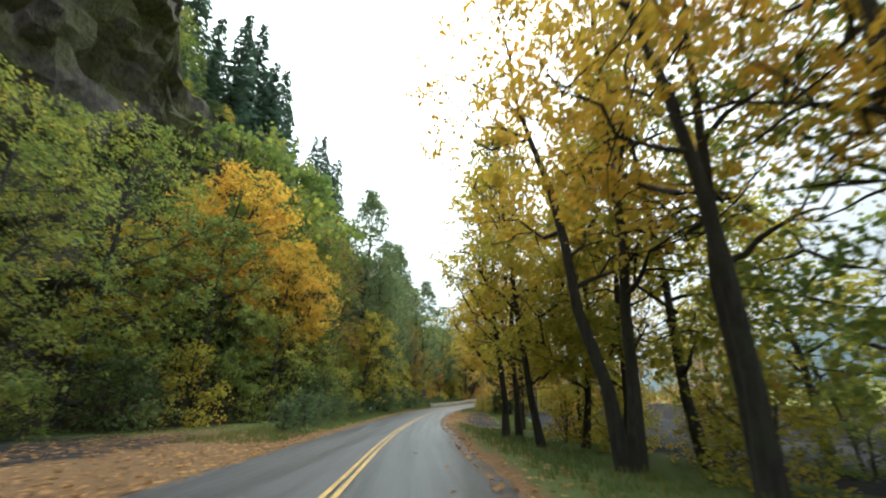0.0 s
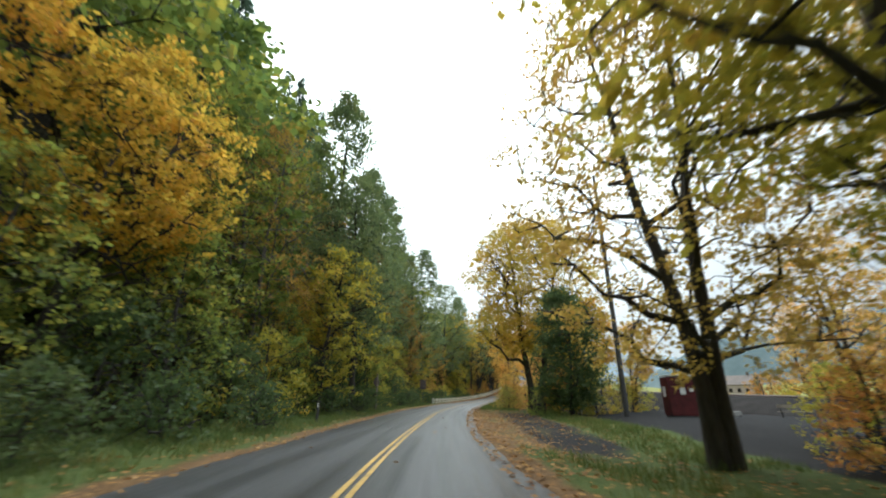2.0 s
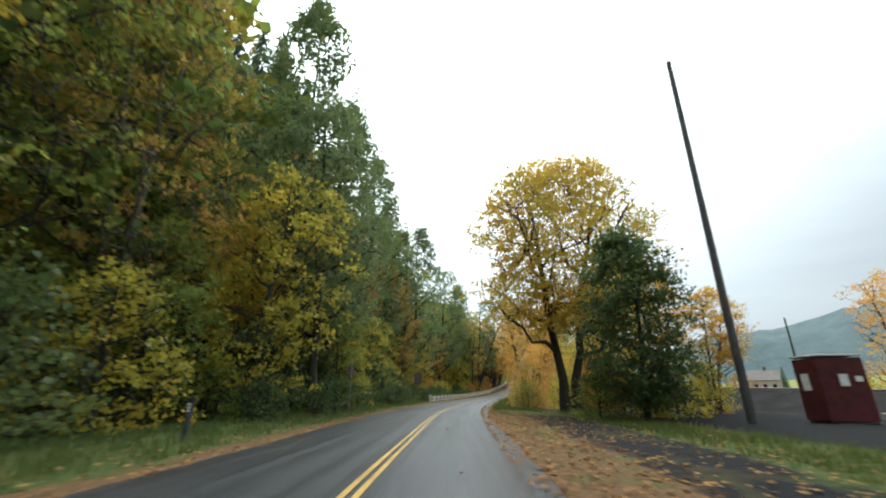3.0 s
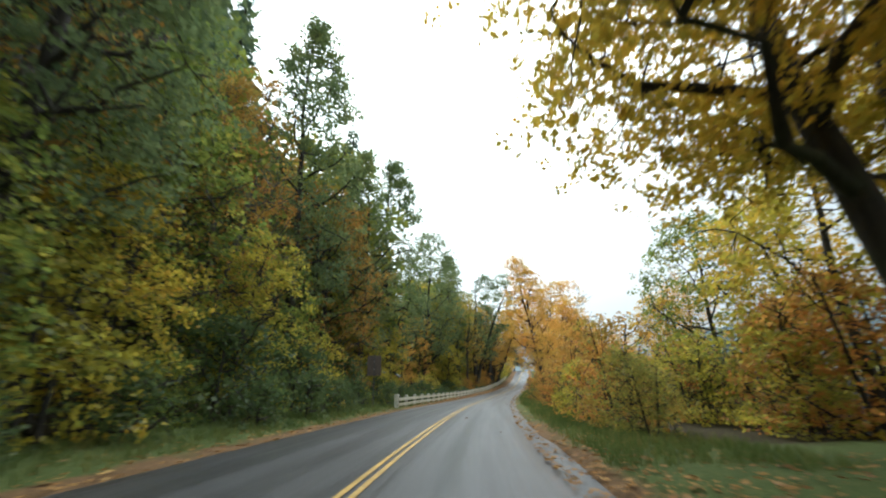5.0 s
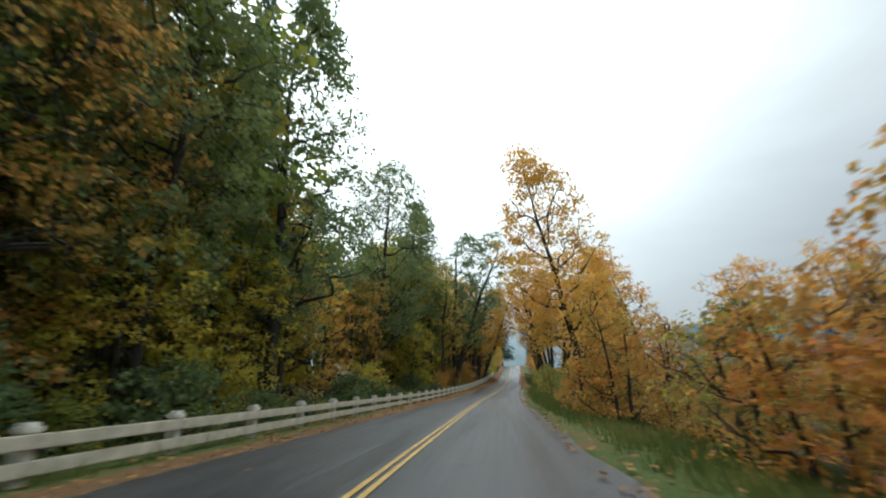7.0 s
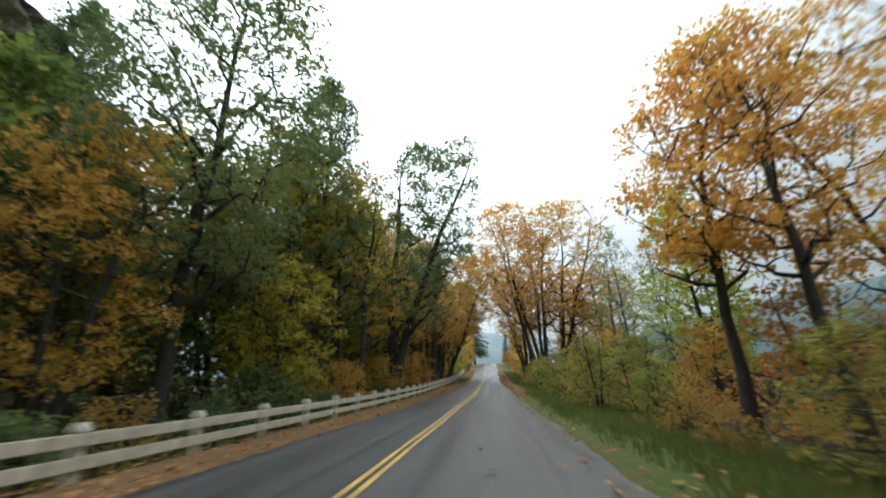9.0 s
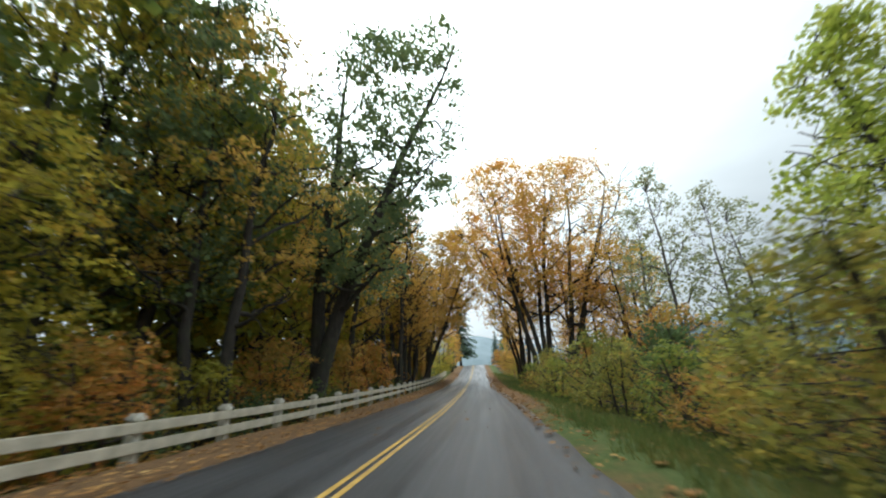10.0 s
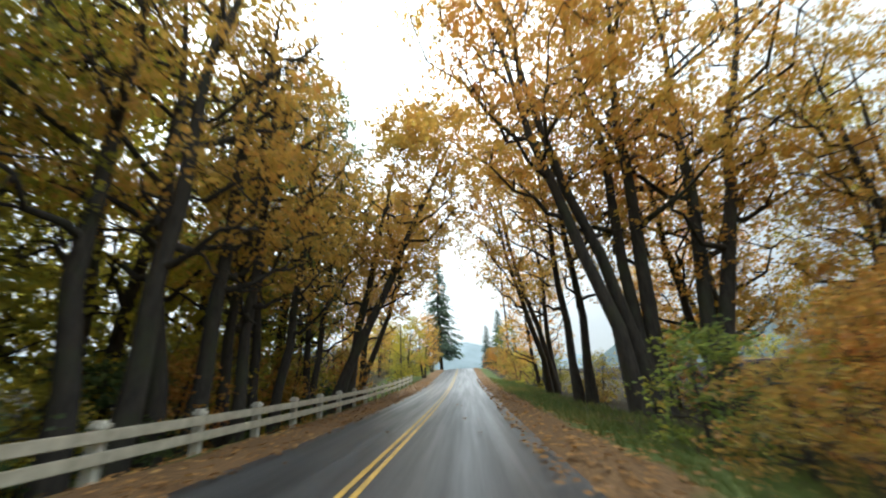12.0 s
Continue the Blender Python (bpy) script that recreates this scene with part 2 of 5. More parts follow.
def rock_build(nt, out):
    f = noise_tex(nt, 1.1, 7.0, 0.7)
    crack = noise_tex(nt, 1.0, 5.0, 0.7, node(nt, "ShaderNodeMapping", {"Vector": obj_coord(nt), "Scale": (1.0, 1.6, 0.3)}).outputs[0])
    stone = ramp(nt, f, ((0.3, (0.022, 0.019, 0.016)), (0.52, (0.062, 0.052, 0.043)), (0.75, (0.13, 0.112, 0.092))))
    growth = ramp(nt, noise_tex(nt, 2.3, 5.0, 0.7), ((0.3, (0.03, 0.036, 0.014)), (0.6, (0.085, 0.085, 0.03)), (0.8, (0.14, 0.11, 0.04))))
    where = ramp(nt, noise_tex(nt, 0.16, 6.0, 0.65), ((0.45, (0, 0, 0)), (0.56, (1, 1, 1))))
    c = node(nt, "ShaderNodeMix", {0: where, 6: stone, 7: growth}, blend="MIX").outputs[2]
    h = node(nt, "ShaderNodeMath", {0: f, 1: crack}, operation="ADD").outputs[0]
    b = node(nt, "ShaderNodeBsdfPrincipled", {"Base Color": c, "Roughness": 0.9, "Specular IOR Level": 0.25, "Normal": bump(nt, h, 1.0, 0.6)})
    nt.links.new(b.outputs[0], out.inputs[0])


ROCK = mat("mossy_basalt", rock_build)
POLE_WOOD = worn("tarred_pole_wood", (0.03, 0.03, 0.032), (0.09, 0.088, 0.085), 6.0, 0.7)
GREY_WOOD = worn("grey_weathered_wood", (0.16, 0.14, 0.11), (0.34, 0.30, 0.24), 5.0, 0.8)
RED_PAINT = worn("dull_red_paint", (0.045, 0.011, 0.012), (0.105, 0.02, 0.021), 3.0, 0.6, 0.2, 0.01, 0.2)
WHITE_POST = worn("white_post_paint", (0.42, 0.41, 0.36), (0.78, 0.76, 0.69), 4.0, 0.6)
PALE = worn("faded_white_sheet", (0.5, 0.5, 0.48), (0.8, 0.8, 0.78), 5.0, 0.5)
METAL = worn("galvanised_metal", (0.28, 0.29, 0.30), (0.48, 0.49, 0.50), 8.0, 0.4)
SIGN_BACK = worn("dull_sign_back", (0.06, 0.045, 0.04), (0.13, 0.1, 0.085), 6.0, 0.5)
CONCRETE = worn("pale_grey_concrete", (0.18, 0.175, 0.165), (0.34, 0.33, 0.31), 4.0, 0.85)
HOUSE_WALL = worn("faded_pinkish_siding", (0.34, 0.27, 0.24), (0.46, 0.38, 0.34), 2.0, 0.8)
BALLAST = worn("dark_ballast", (0.010, 0.009, 0.009), (0.03, 0.027, 0.026), 5.0, 0.95, 0.9, 0.1, 0.08)
RUST = worn("rusty_steel", (0.04, 0.025, 0.02), (0.12, 0.07, 0.05), 5.0, 0.6)
# distance haze is put into these base colours: forest tones paled and blued
HILL = worn("blue_painted_haze_hillside", (0.16, 0.21, 0.23), (0.26, 0.32, 0.35), 0.012, 1.0, 0.0, 0.01, 0.0)
HILL_NEAR = worn("green_painted_haze_hillside", (0.075, 0.105, 0.11), (0.13, 0.165, 0.17), 0.03, 1.0, 0.0, 0.01, 0.0)


# ---- mesh helpers ----
def mesh_object(name, verts, faces, material, parent=None, label="", smooth=True):
    me = bpy.data.meshes.new(name)
    me.from_pydata([tuple(v) for v in verts], [], faces)
    me.materials.append(material)
    if smooth:
        me.polygons.foreach_set("use_smooth", [True] * len(me.polygons))
    ob = new(name, me)
    ob.parent = parent
    return tagged(ob, label)


def quads_object(name, points, material, parent=None, label=""):
    """One mesh of loose faces from an array (n, corners, 3)."""
    n, k = points.shape[:2]
    me = bpy.data.meshes.new(name)
    me.vertices.add(n * k)
    me.vertices.foreach_set("co", np.ascontiguousarray(points, dtype=np.float32).ravel())
    me.loops.add(n * k)
    me.loops.foreach_set("vertex_index", np.arange(n * k, dtype=np.int32))
    me.polygons.add(n)
    me.polygons.foreach_set("loop_start", np.arange(0, n * k, k, dtype=np.int32))
    me.update(calc_edges=True)
    me.materials.append(material)
    ob = new(name, me)
    ob.parent = parent
    return tagged(ob, label)


def part(name, bm, material, parent, label=""):
    me = bpy.data.meshes.new(name)
    bm.to_mesh(me)
    bm.free()
    me.materials.append(material)
    ob = new(name, me)
    ob.parent = parent
    return tagged(ob, label)


def box(bm, size, at=(0, 0, 0), bevel=0.0, turn=None):
    m = Matrix.Translation(at) @ (turn or Matrix.Identity(4)) @ Matrix.Diagonal((*size, 1))
    made = bmesh.ops.create_cube(bm, size=1.0, matrix=m)
    if bevel:
        edges = list({e for v in made["verts"] for e in v.link_edges})
        bmesh.ops.bevel(bm, geom=edges, offset=bevel, segments=2, affect="EDGES")
    return bm


class Tubes:
    """Tapered tubes gathered into one mesh."""

    def __init__(self):
        self.verts, self.faces = [], []

    def add(self, pts, radii, sides):
        pts = np.asarray(pts, float)
        n, start = len(pts), len(self.verts)
        d = np.empty_like(pts)
        d[1:-1] = pts[2:] - pts[:-2]
        d[0], d[-1] = pts[1] - pts[0], pts[-1] - pts[-2]
        d /= np.sqrt((d * d).sum(1))[:, None] + 1e-9
        ref = np.where(np.abs(d[:, 2:3]) > 0.5, (0.31, 0.95, 0.05), (0.0, 0.0, 1.0))
        a = d[:, (1, 2, 0)] * ref[:, (2, 0, 1)] - d[:, (2, 0, 1)] * ref[:, (1, 2, 0)]
        a /= np.sqrt((a * a).sum(1))[:, None] + 1e-9
        b = d[:, (1, 2, 0)] * a[:, (2, 0, 1)] - d[:, (2, 0, 1)] * a[:, (1, 2, 0)]
        w = np.arange(sides) * (2 * math.pi / sides)
        ring = np.cos(w)[None, :, None] * a[:, None] + np.sin(w)[None, :, None] * b[:, None]
        ring = pts[:, None] + ring * np.asarray(radii, float)[:, None, None]
        self.verts.extend(ring.reshape(-1, 3).tolist())
        for i in range(n - 1):
            o = start + i * sides
            for k in range(sides):
                k2 = (k + 1) % sides
                self.faces.append((o + k, o + k2, o + sides + k2, o + sides + k))


def leaf_quads(rng, centres, size, droop=0.35, width=0.42, lay=None):
    """Kite-shaped leaves; lay: the way that each clump faces."""
    n = len(centres)
    a = rng.normal(size=(n, 3))
    a[:, 2] = a[:, 2] * 0.6 - droop
    a /= np.linalg.norm(a, axis=1, keepdims=True)
    up = rng.normal(size=(n, 3)) * 0.75
    up[:, 2] += 0.8
    if lay is not None:
        up += lay
    b = np.cross(a, up)
    b /= np.linalg.norm(b, axis=1, keepdims=True) + 1e-9
    c = np.cross(b, a)
    s = (size * rng.uniform(0.6, 1.25, n))[:, None]
    fold = c * rng.uniform(-0.15, 0.15, (n, 1)) * s
    q = np.empty((n, 4, 3))
    q[:, 0] = centres - a * s * 0.5
    q[:, 1] = centres + b * s * width - a * s * 0.06 + fold
    q[:, 2] = centres + a * s * 0.5
    q[:, 3] = centres - b * s * width - a * s * 0.06 + fold
    return q


OUTLINE = ((0, -0.5), (0.33, -0.28), (0.47, 0.10), (0.16, 0.13), (0, 0.5), (-0.16, 0.13), (-0.47, 0.10), (-0.33, -0.28))


def lobed_leaves(rng, centres, size, lay):
    """Lobed leaves for the trees that stand nearest: (n, 8, 3)."""
    k = leaf_quads(rng, centres, size, lay=lay)
    a = k[:, 2] - k[:, 0]
    b = (k[:, 1] - k[:, 3]) * 1.15
    c = centres
    return np.stack([c + b * x + a * y for x, y in OUTLINE], 1)


def bend(rng, p0, p1, n, wob, sag=0.0):
    """A wavering line from p0 to p1."""
    p0, p1 = np.asarray(p0, float), np.asarray(p1, float)
    s = np.linspace(0, 1, n)[:, None]
    pts = p0 + (p1 - p0) * s
    w = rng.normal(size=(n, 3)) * wob * np.linalg.norm(p1 - p0)
    w[0] = 0
    w[-1] *= 0.3
    pts = pts + w
    pts[:, 2] -= sag * (np.sin(s[:, 0] * math.pi)) * np.linalg.norm(p1 - p0)
    return pts


GROUPS = {"maple_tree": "autumn maples", "cottonwood_tree": "cottonwoods", "fir_tree": "firs", "shrub": "shrubs", "birch_tree": "pale slender trees", "poplar_tree": "lime poplars"}


def broadleaf(name, seed, height, radius, bottom, leaf, label, stems=((0, 0, 0, 0),), trunk=0.25, bark=None, limbs=9,
              clumps=150, leaves=55, size=0.3, spread=0.75, shape="round", category="tree", bow=1.25, lobed=False, fill=1.1):
    """A broad-leaved tree at the origin. bottom: where the crown starts, as a share of the height. stems: foot x, y and the shift of the top x, y."""
    rng = np.random.default_rng(seed)
    root = tagged(new(name), label, category, GROUPS.get(name, ""))
    wood, twigs, cl = Tubes(), Tubes(), []
    nodes = []
    tops = []
    for fx, fy, tx, ty in stems:
        h = height * rng.uniform(0.86, 0.97)
        n = 9
        s = np.linspace(0, 1, n)
        pts = np.stack([fx + (tx - fx) * s ** bow, fy + (ty - fy) * s ** bow, h * s - 0.5 * (s == 0)], 1)
        pts[1:, :2] += np.cumsum(rng.normal(size=(n - 1, 2)), 0) * height * 0.006
        rad = trunk * (1 - s) ** 0.85 * 0.9 + 0.03
        rad[0] *= 1.45
        wood.add(pts, rad, 9)
        tops.append(pts[-1])
        share = max(3, int(limbs / len(stems)))
        for i in range(share):
            at = bottom * 0.75 + (0.93 - bottom * 0.75) * (i + rng.uniform(0.1, 0.9)) / share
            j = at * (n - 1)
            k = min(int(j), n - 2)
            p0 = pts[k] + (pts[k + 1] - pts[k]) * (j - k)
            hh = p0[2] / height
            ang = rng.uniform(0, 2 * math.pi) if len(stems) == 1 else math.atan2(ty - fy, tx - fx) + rng.normal() * 1.3
            if len(stems) == 1:
                ang = i * 2.4 + rng.normal() * 0.4
            env = envelope(shape, min(1.0, (hh + 0.12 - bottom) / (1 - bottom)))
            reach = radius * max(0.35, env) * rng.uniform(0.7, 1.05)
            rise = reach * rng.uniform(0.35, 0.95)
            p1 = p0 + np.array([math.cos(ang) * reach, math.sin(ang) * reach, min(rise, height - p0[2])])
            lp = bend(rng, p0, p1, 6, 0.045, 0.06)
            r0 = max(0.035, rad[k] * 0.55)
            wood.add(lp, np.linspace(r0, 0.022, 6), 4 if category == "shrub" else 6)
            nodes.extend(lp[2:])
            for m in (2, 3, 4):
                q1 = lp[m] + rng.normal(size=3) * (radius * 0.22, radius * 0.22, radius * 0.16) + (0, 0, radius * 0.1)
                sp = bend(rng, lp[m], q1, 4, 0.06)
                wood.add(sp, np.linspace(r0 * 0.42, 0.015, 4), 3 if category == "shrub" else 4)
                nodes.append(sp[2])
                nodes.append(q1)
        nodes.extend(pts[5:])
    nodes = np.array(nodes)
    axis = np.array([[fx, fy, tx, ty] for fx, fy, tx, ty in stems])
    tries = 0
    while len(cl) < clumps and tries < clumps * 30:
        tries += 1
        z = bottom + (1 - bottom) * rng.uniform(0, 1)
        env = envelope(shape, (z - bottom) / (1 - bottom)) * radius
        rr = env * rng.uniform(0.15, 1.0) ** 0.5
        ang = rng.uniform(0, 2 * math.pi)
        st = axis[rng.integers(len(axis))]
        cx, cy = st[0] + (st[2] - st[0]) * z ** 1.25, st[1] + (st[3] - st[1]) * z ** 1.25
        if len(stems) > 1:
            cx, cy = axis[:, :2].mean(0) * (1 - z) + (0.5 * st[2:] + 0.5 * axis[:, 2:].mean(0)) * z
        p = np.array([cx + rr * math.cos(ang), cy + rr * math.sin(ang), z * height])
        d = np.linalg.norm(nodes - p, axis=1)
        k = int(d.argmin())
        if d[k] > radius * spread:
            continue
        cl.append(p)
        if d[k] > 0.25:
            if category == "shrub":
                twigs.add((nodes[k], p), (0.018, 0.007), 3)
            else:
                twigs.add(bend(rng, nodes[k], p, 3, 0.07, -0.05), (0.028, 0.018, 0.008), 3)
    cl = np.array(cl)
    base = len(wood.verts)
    wood.verts += twigs.verts
    wood.faces += [tuple(base + k for k in f) for f in twigs.faces]
    part_mesh(wood, "trunk", bark or BARK, root)
    # clumps are made of sprigs, and sprigs of leaves that hang close together
    bush = category == "shrub"
    size *= 0.92 if bush else 0.84
    count = max(3, int(leaves * fill / (6 if bush else 8)))
    per = np.maximum(2, (count * rng.uniform(0.5, 1.5, len(cl))).astype(int))
    sprig = np.repeat(cl, per, 0)
    rc = np.repeat(rng.uniform(0.6, 1.25, len(cl)), per) * (0.05 * radius + 0.26)
    off = np.clip(rng.normal(size=sprig.shape), -1.6, 1.6) * rc[:, None] * (1.2, 1.2, 0.65)
    off[:, 2] -= (off[:, :2] ** 2).sum(1) * 0.25
    sprig = sprig + off
    each = rng.integers(5, 9, len(sprig)) if bush else rng.integers(5, 12, len(sprig))
    c = np.repeat(sprig, each, 0)
    off = np.clip(rng.normal(size=c.shape), -2, 2) * size * (0.85, 0.85, 0.6)
    face = np.repeat(rng.normal(size=(len(sprig), 3)) * 0.7, each, 0)
    quads_object("crown", lobed_leaves(rng, c + off, size * 1.1, face) if lobed else leaf_quads(rng, c + off, size, lay=face), leaf, root)
    return root


def envelope(shape, s):
    s = min(max(s, 0.0), 1.0)
    if shape == "round":
        return max(0.2, math.sin(math.pi * (0.16 + 0.80 * s)) ** 0.7)
    if shape == "ovate":
        return max(0.12, (1 - s ** 2.2) ** 0.7 * (0.62 + 0.38 * min(1, s * 4)))
    if shape == "bush":
        return max(0.15, (1 - s ** 2) ** 0.5)
    return 1 - s


def part_mesh(tubes, name, material, root):
    if tubes.verts:
        mesh_object(name, tubes.verts, tubes.faces, material, root)


def conifer(name, seed, height, radius, label, bottom=0.12):
    rng = np.random.default_rng(seed)
    root = tagged(new(name), label, "conifer tree", GROUPS.get(name, ""))
    wood, sprays = Tubes(), []
    n = 8
    s = np.linspace(0, 1, n)
    pts = np.stack([rng.normal(size=n) * 0.08, rng.normal(size=n) * 0.08, height * s - 0.6 * (s == 0)], 1)
    wood.add(pts, height * 0.014 * (1 - s) + 0.03, 8)
    z = bottom * height
    while z < height * 0.985:
        f = 1 - z / height
        reach = radius * (f ** 0.8) * (0.55 + 0.45 * min(1, (z / height - bottom) * 8 + 0.4))
        count = 7 + int(5 * f)
        for k in range(count):
            a = rng.uniform(0, 2 * math.pi)
            r = reach * rng.uniform(0.55, 1.2) + 0.25
            tip = np.array([math.cos(a) * r, math.sin(a) * r, z - r * rng.uniform(0.12, 0.4)])
            b = bend(rng, (0, 0, z), tip, 4, 0.03, -0.1)
            wood.add(b[::3], (0.05 * f + 0.012, 0.01), 3)
            m = 5 + int(r * 2.6)
            u = rng.uniform(0.12, 1.0, m)[:, None]
            p = np.array([0, 0, z]) + (tip - (0, 0, z)) * u
            p[:, 2] += 0.1 * r * np.sin(u[:, 0] * math.pi)
            side = np.array([-math.sin(a), math.cos(a), 0])
            way = (np.array([math.cos(a), math.sin(a), -0.25]) + side * rng.normal(size=(m, 1)) * 0.8)
            way[:, 2] -= rng.uniform(0, 0.7, m)
            way /= np.linalg.norm(way, axis=1, keepdims=True)
            w = np.cross(way, (0, 0, 1)) + rng.normal(size=(m, 3)) * 0.25
            w /= np.linalg.norm(w, axis=1, keepdims=True) + 1e-9
            ln = (0.42 + 0.18 * r * rng.uniform(0.5, 1.2, m))[:, None]
            q = np.empty((m, 4, 3))
            q[:, 0] = p
            q[:, 1] = p + way * ln * 0.55 + w * ln * 0.17
            q[:, 2] = p + way * ln * 1.25
            q[:, 3] = p + way * ln * 0.55 - w * ln * 0.17
            sprays.append(q)
        z += height * 0.011 + 0.14 * f + 0.07
    part_mesh(wood, "trunk", BARK, root)
    quads_object("crown", np.concatenate(sprays), NEEDLE, root)
    return root


# ---- plan of the road: centre line, height and half widths along y ----
def table(pairs):
    def at(y):
        if y <= pairs[0][0]:
            return pairs[0][1]
        for (a, v), (b, w) in zip(pairs, pairs[1:]):
            if y <= b:
                return v + (w - v) * (y - a) / (b - a)
        return pairs[-1][1]
    return at


PATH_Y = [-60.0] + [METRES * r[2] for r in ROWS] + [175.0, 190.0, 205.0, 220.0, 232.0, 245.0, 255.0, 280.0, 330.0, 420.0]
PATH_X = [0.0] + [METRES * r[1] for r in ROWS]
PATH_X += [PATH_X[-1] + 0.2475 * (y - 157.7) for y in PATH_Y[len(PATH_X):]]
PATH_Z = [0.3] + [METRES * r[3] for r in ROWS] + [3.62, 4.85, 6.4, 8.2, 9.7, 10.8, 11.1, 10.4, 7.0, 1.0]
off_c = table([(0, 1.1), (13, 1.22), (28, 1.15), (40, 1.3), (59, 1.5), (85, 1.63), (114, 1.66), (122, 1.68), (132, 1.62), (142, 1.42), (158, 1.3), (240, 1.3)])
half_r = table([(0, 2.6), (12, 2.85), (20, 2.95), (30, 2.7), (42, 2.55), (60, 2.9), (85, 3.1), (114, 3.1), (145, 2.95), (162, 2.5), (178, 2.75), (240, 2.7)])
half_l = table([(6, 2.9), (34, 3.3), (65, 3.9), (86, 3.8), (108, 3.25), (125, 3.0), (148, 2.7), (163, 2.35), (225, 2.4)])


# the line is the mean over some metres, so that it bends without corners
SPANS = (-8, -5, -2.5, 0, 2.5, 5, 8)
FINE_Y = np.arange(-140.0, 440.0, 0.25)
FINE_X = sum(np.interp(FINE_Y + d, PATH_Y, PATH_X) for d in SPANS) / len(SPANS)
FINE_Z = sum(np.interp(FINE_Y + d, PATH_Y, PATH_Z) for d in SPANS) / len(SPANS)
FINE_X, FINE_Z = FINE_X.tolist(), FINE_Z.tolist()


def fine(line, y):
    j = min(max((y + 140.0) * 4, 0.0), len(line) - 1.001)
    k = int(j)
    return line[k] + (line[k + 1] - line[k]) * (j - k)


def path_x(y):
    return fine(FINE_X, y)


def road_z(y):
    return fine(FINE_Z, y)


def lateral(y):
    d = path_x(y + 1) - path_x(y - 1)
    v = Vector((2.0, -d))
    return v.normalized()


def along(u, y, dz=0.0):
    """The place u metres to the right of the centre line beside y."""
    n = lateral(y)
    return Vector((path_x(y) + n.x * (u - off_c(y)), y + n.y * (u - off_c(y)), road_z(y) + dz))


def ease(a, b, v):
    s = min(max((v - a) / (b - a), 0.0), 1.0)
    return s * s * (3 - 2 * s)


def cliff_x(y):
    return -26.0 + 0.13 * max(0.0, y - 90.0)


CLIFF_TOP = [(-30, 44), (27, 46), (31, 43), (34.5, 34), (38, 33.5), (45, 35.5), (56, 38), (70, 39.5), (140, 39), (147, 36), (160, 29), (163, 20), (168, 8), (190, 4)]
cliff_top = table(CLIFF_TOP)


def rise(u, y):
    """Height of the ground over the road beside it."""
    r, l = half_r(y), half_l(y)
    if u >= 0:
        e = u - r
        near = -0.02 * max(e, 0) - 0.36 * ease(0.6, 3.0, e) * (1 - ease(36, 44, y) * (1 - ease(66, 76, y)))
        near += 0.3 * ease(6, 12, e) * ease(30, 45, y) * (1 - ease(70, 85, y)) - 0.5 * ease(3, 9, e) * ease(75, 95, y)
        return near * (1 - ease(60, 200, e)) - road_z(y) * ease(20, 120, e) + 0.07 * min(max(0.0, e - 36.0), 300.0)
    e = -u - l
    turnout = 1 - ease(14, 30, y)
    edge = 4.0 + 8.0 * turnout
    h = 0.12 * ease(1.0, 4.0, e) * (1 - turnout)
    ditch = ease(88, 100, y) * (1 - ease(196, 215, y))
    h -= 1.6 * ease(1.2, 6.0, e) * ditch
    slope = max(0.0, e - edge - 4.0)
    h += 0.30 * min(slope, 14.0) * (1 - 0.4 * ditch)
    cliff = max(0.0, cliff_top(y) - 8.0)
    step = (path_x(y) - off_c(y) - cliff_x(y)) - l
    h += (cliff - road_z(y)) * ease(step, step + 6.0, e) + 0.15 * max(0.0, min(e - step - 6.0, 120.0))
    return h


def ground_at(u, y):
    p = along(u, y)
    p.z += rise(u, y)
    return p


def frange(a, b, step):
    return [a + step * i for i in range(int(round((b - a) / step)) + 1)]


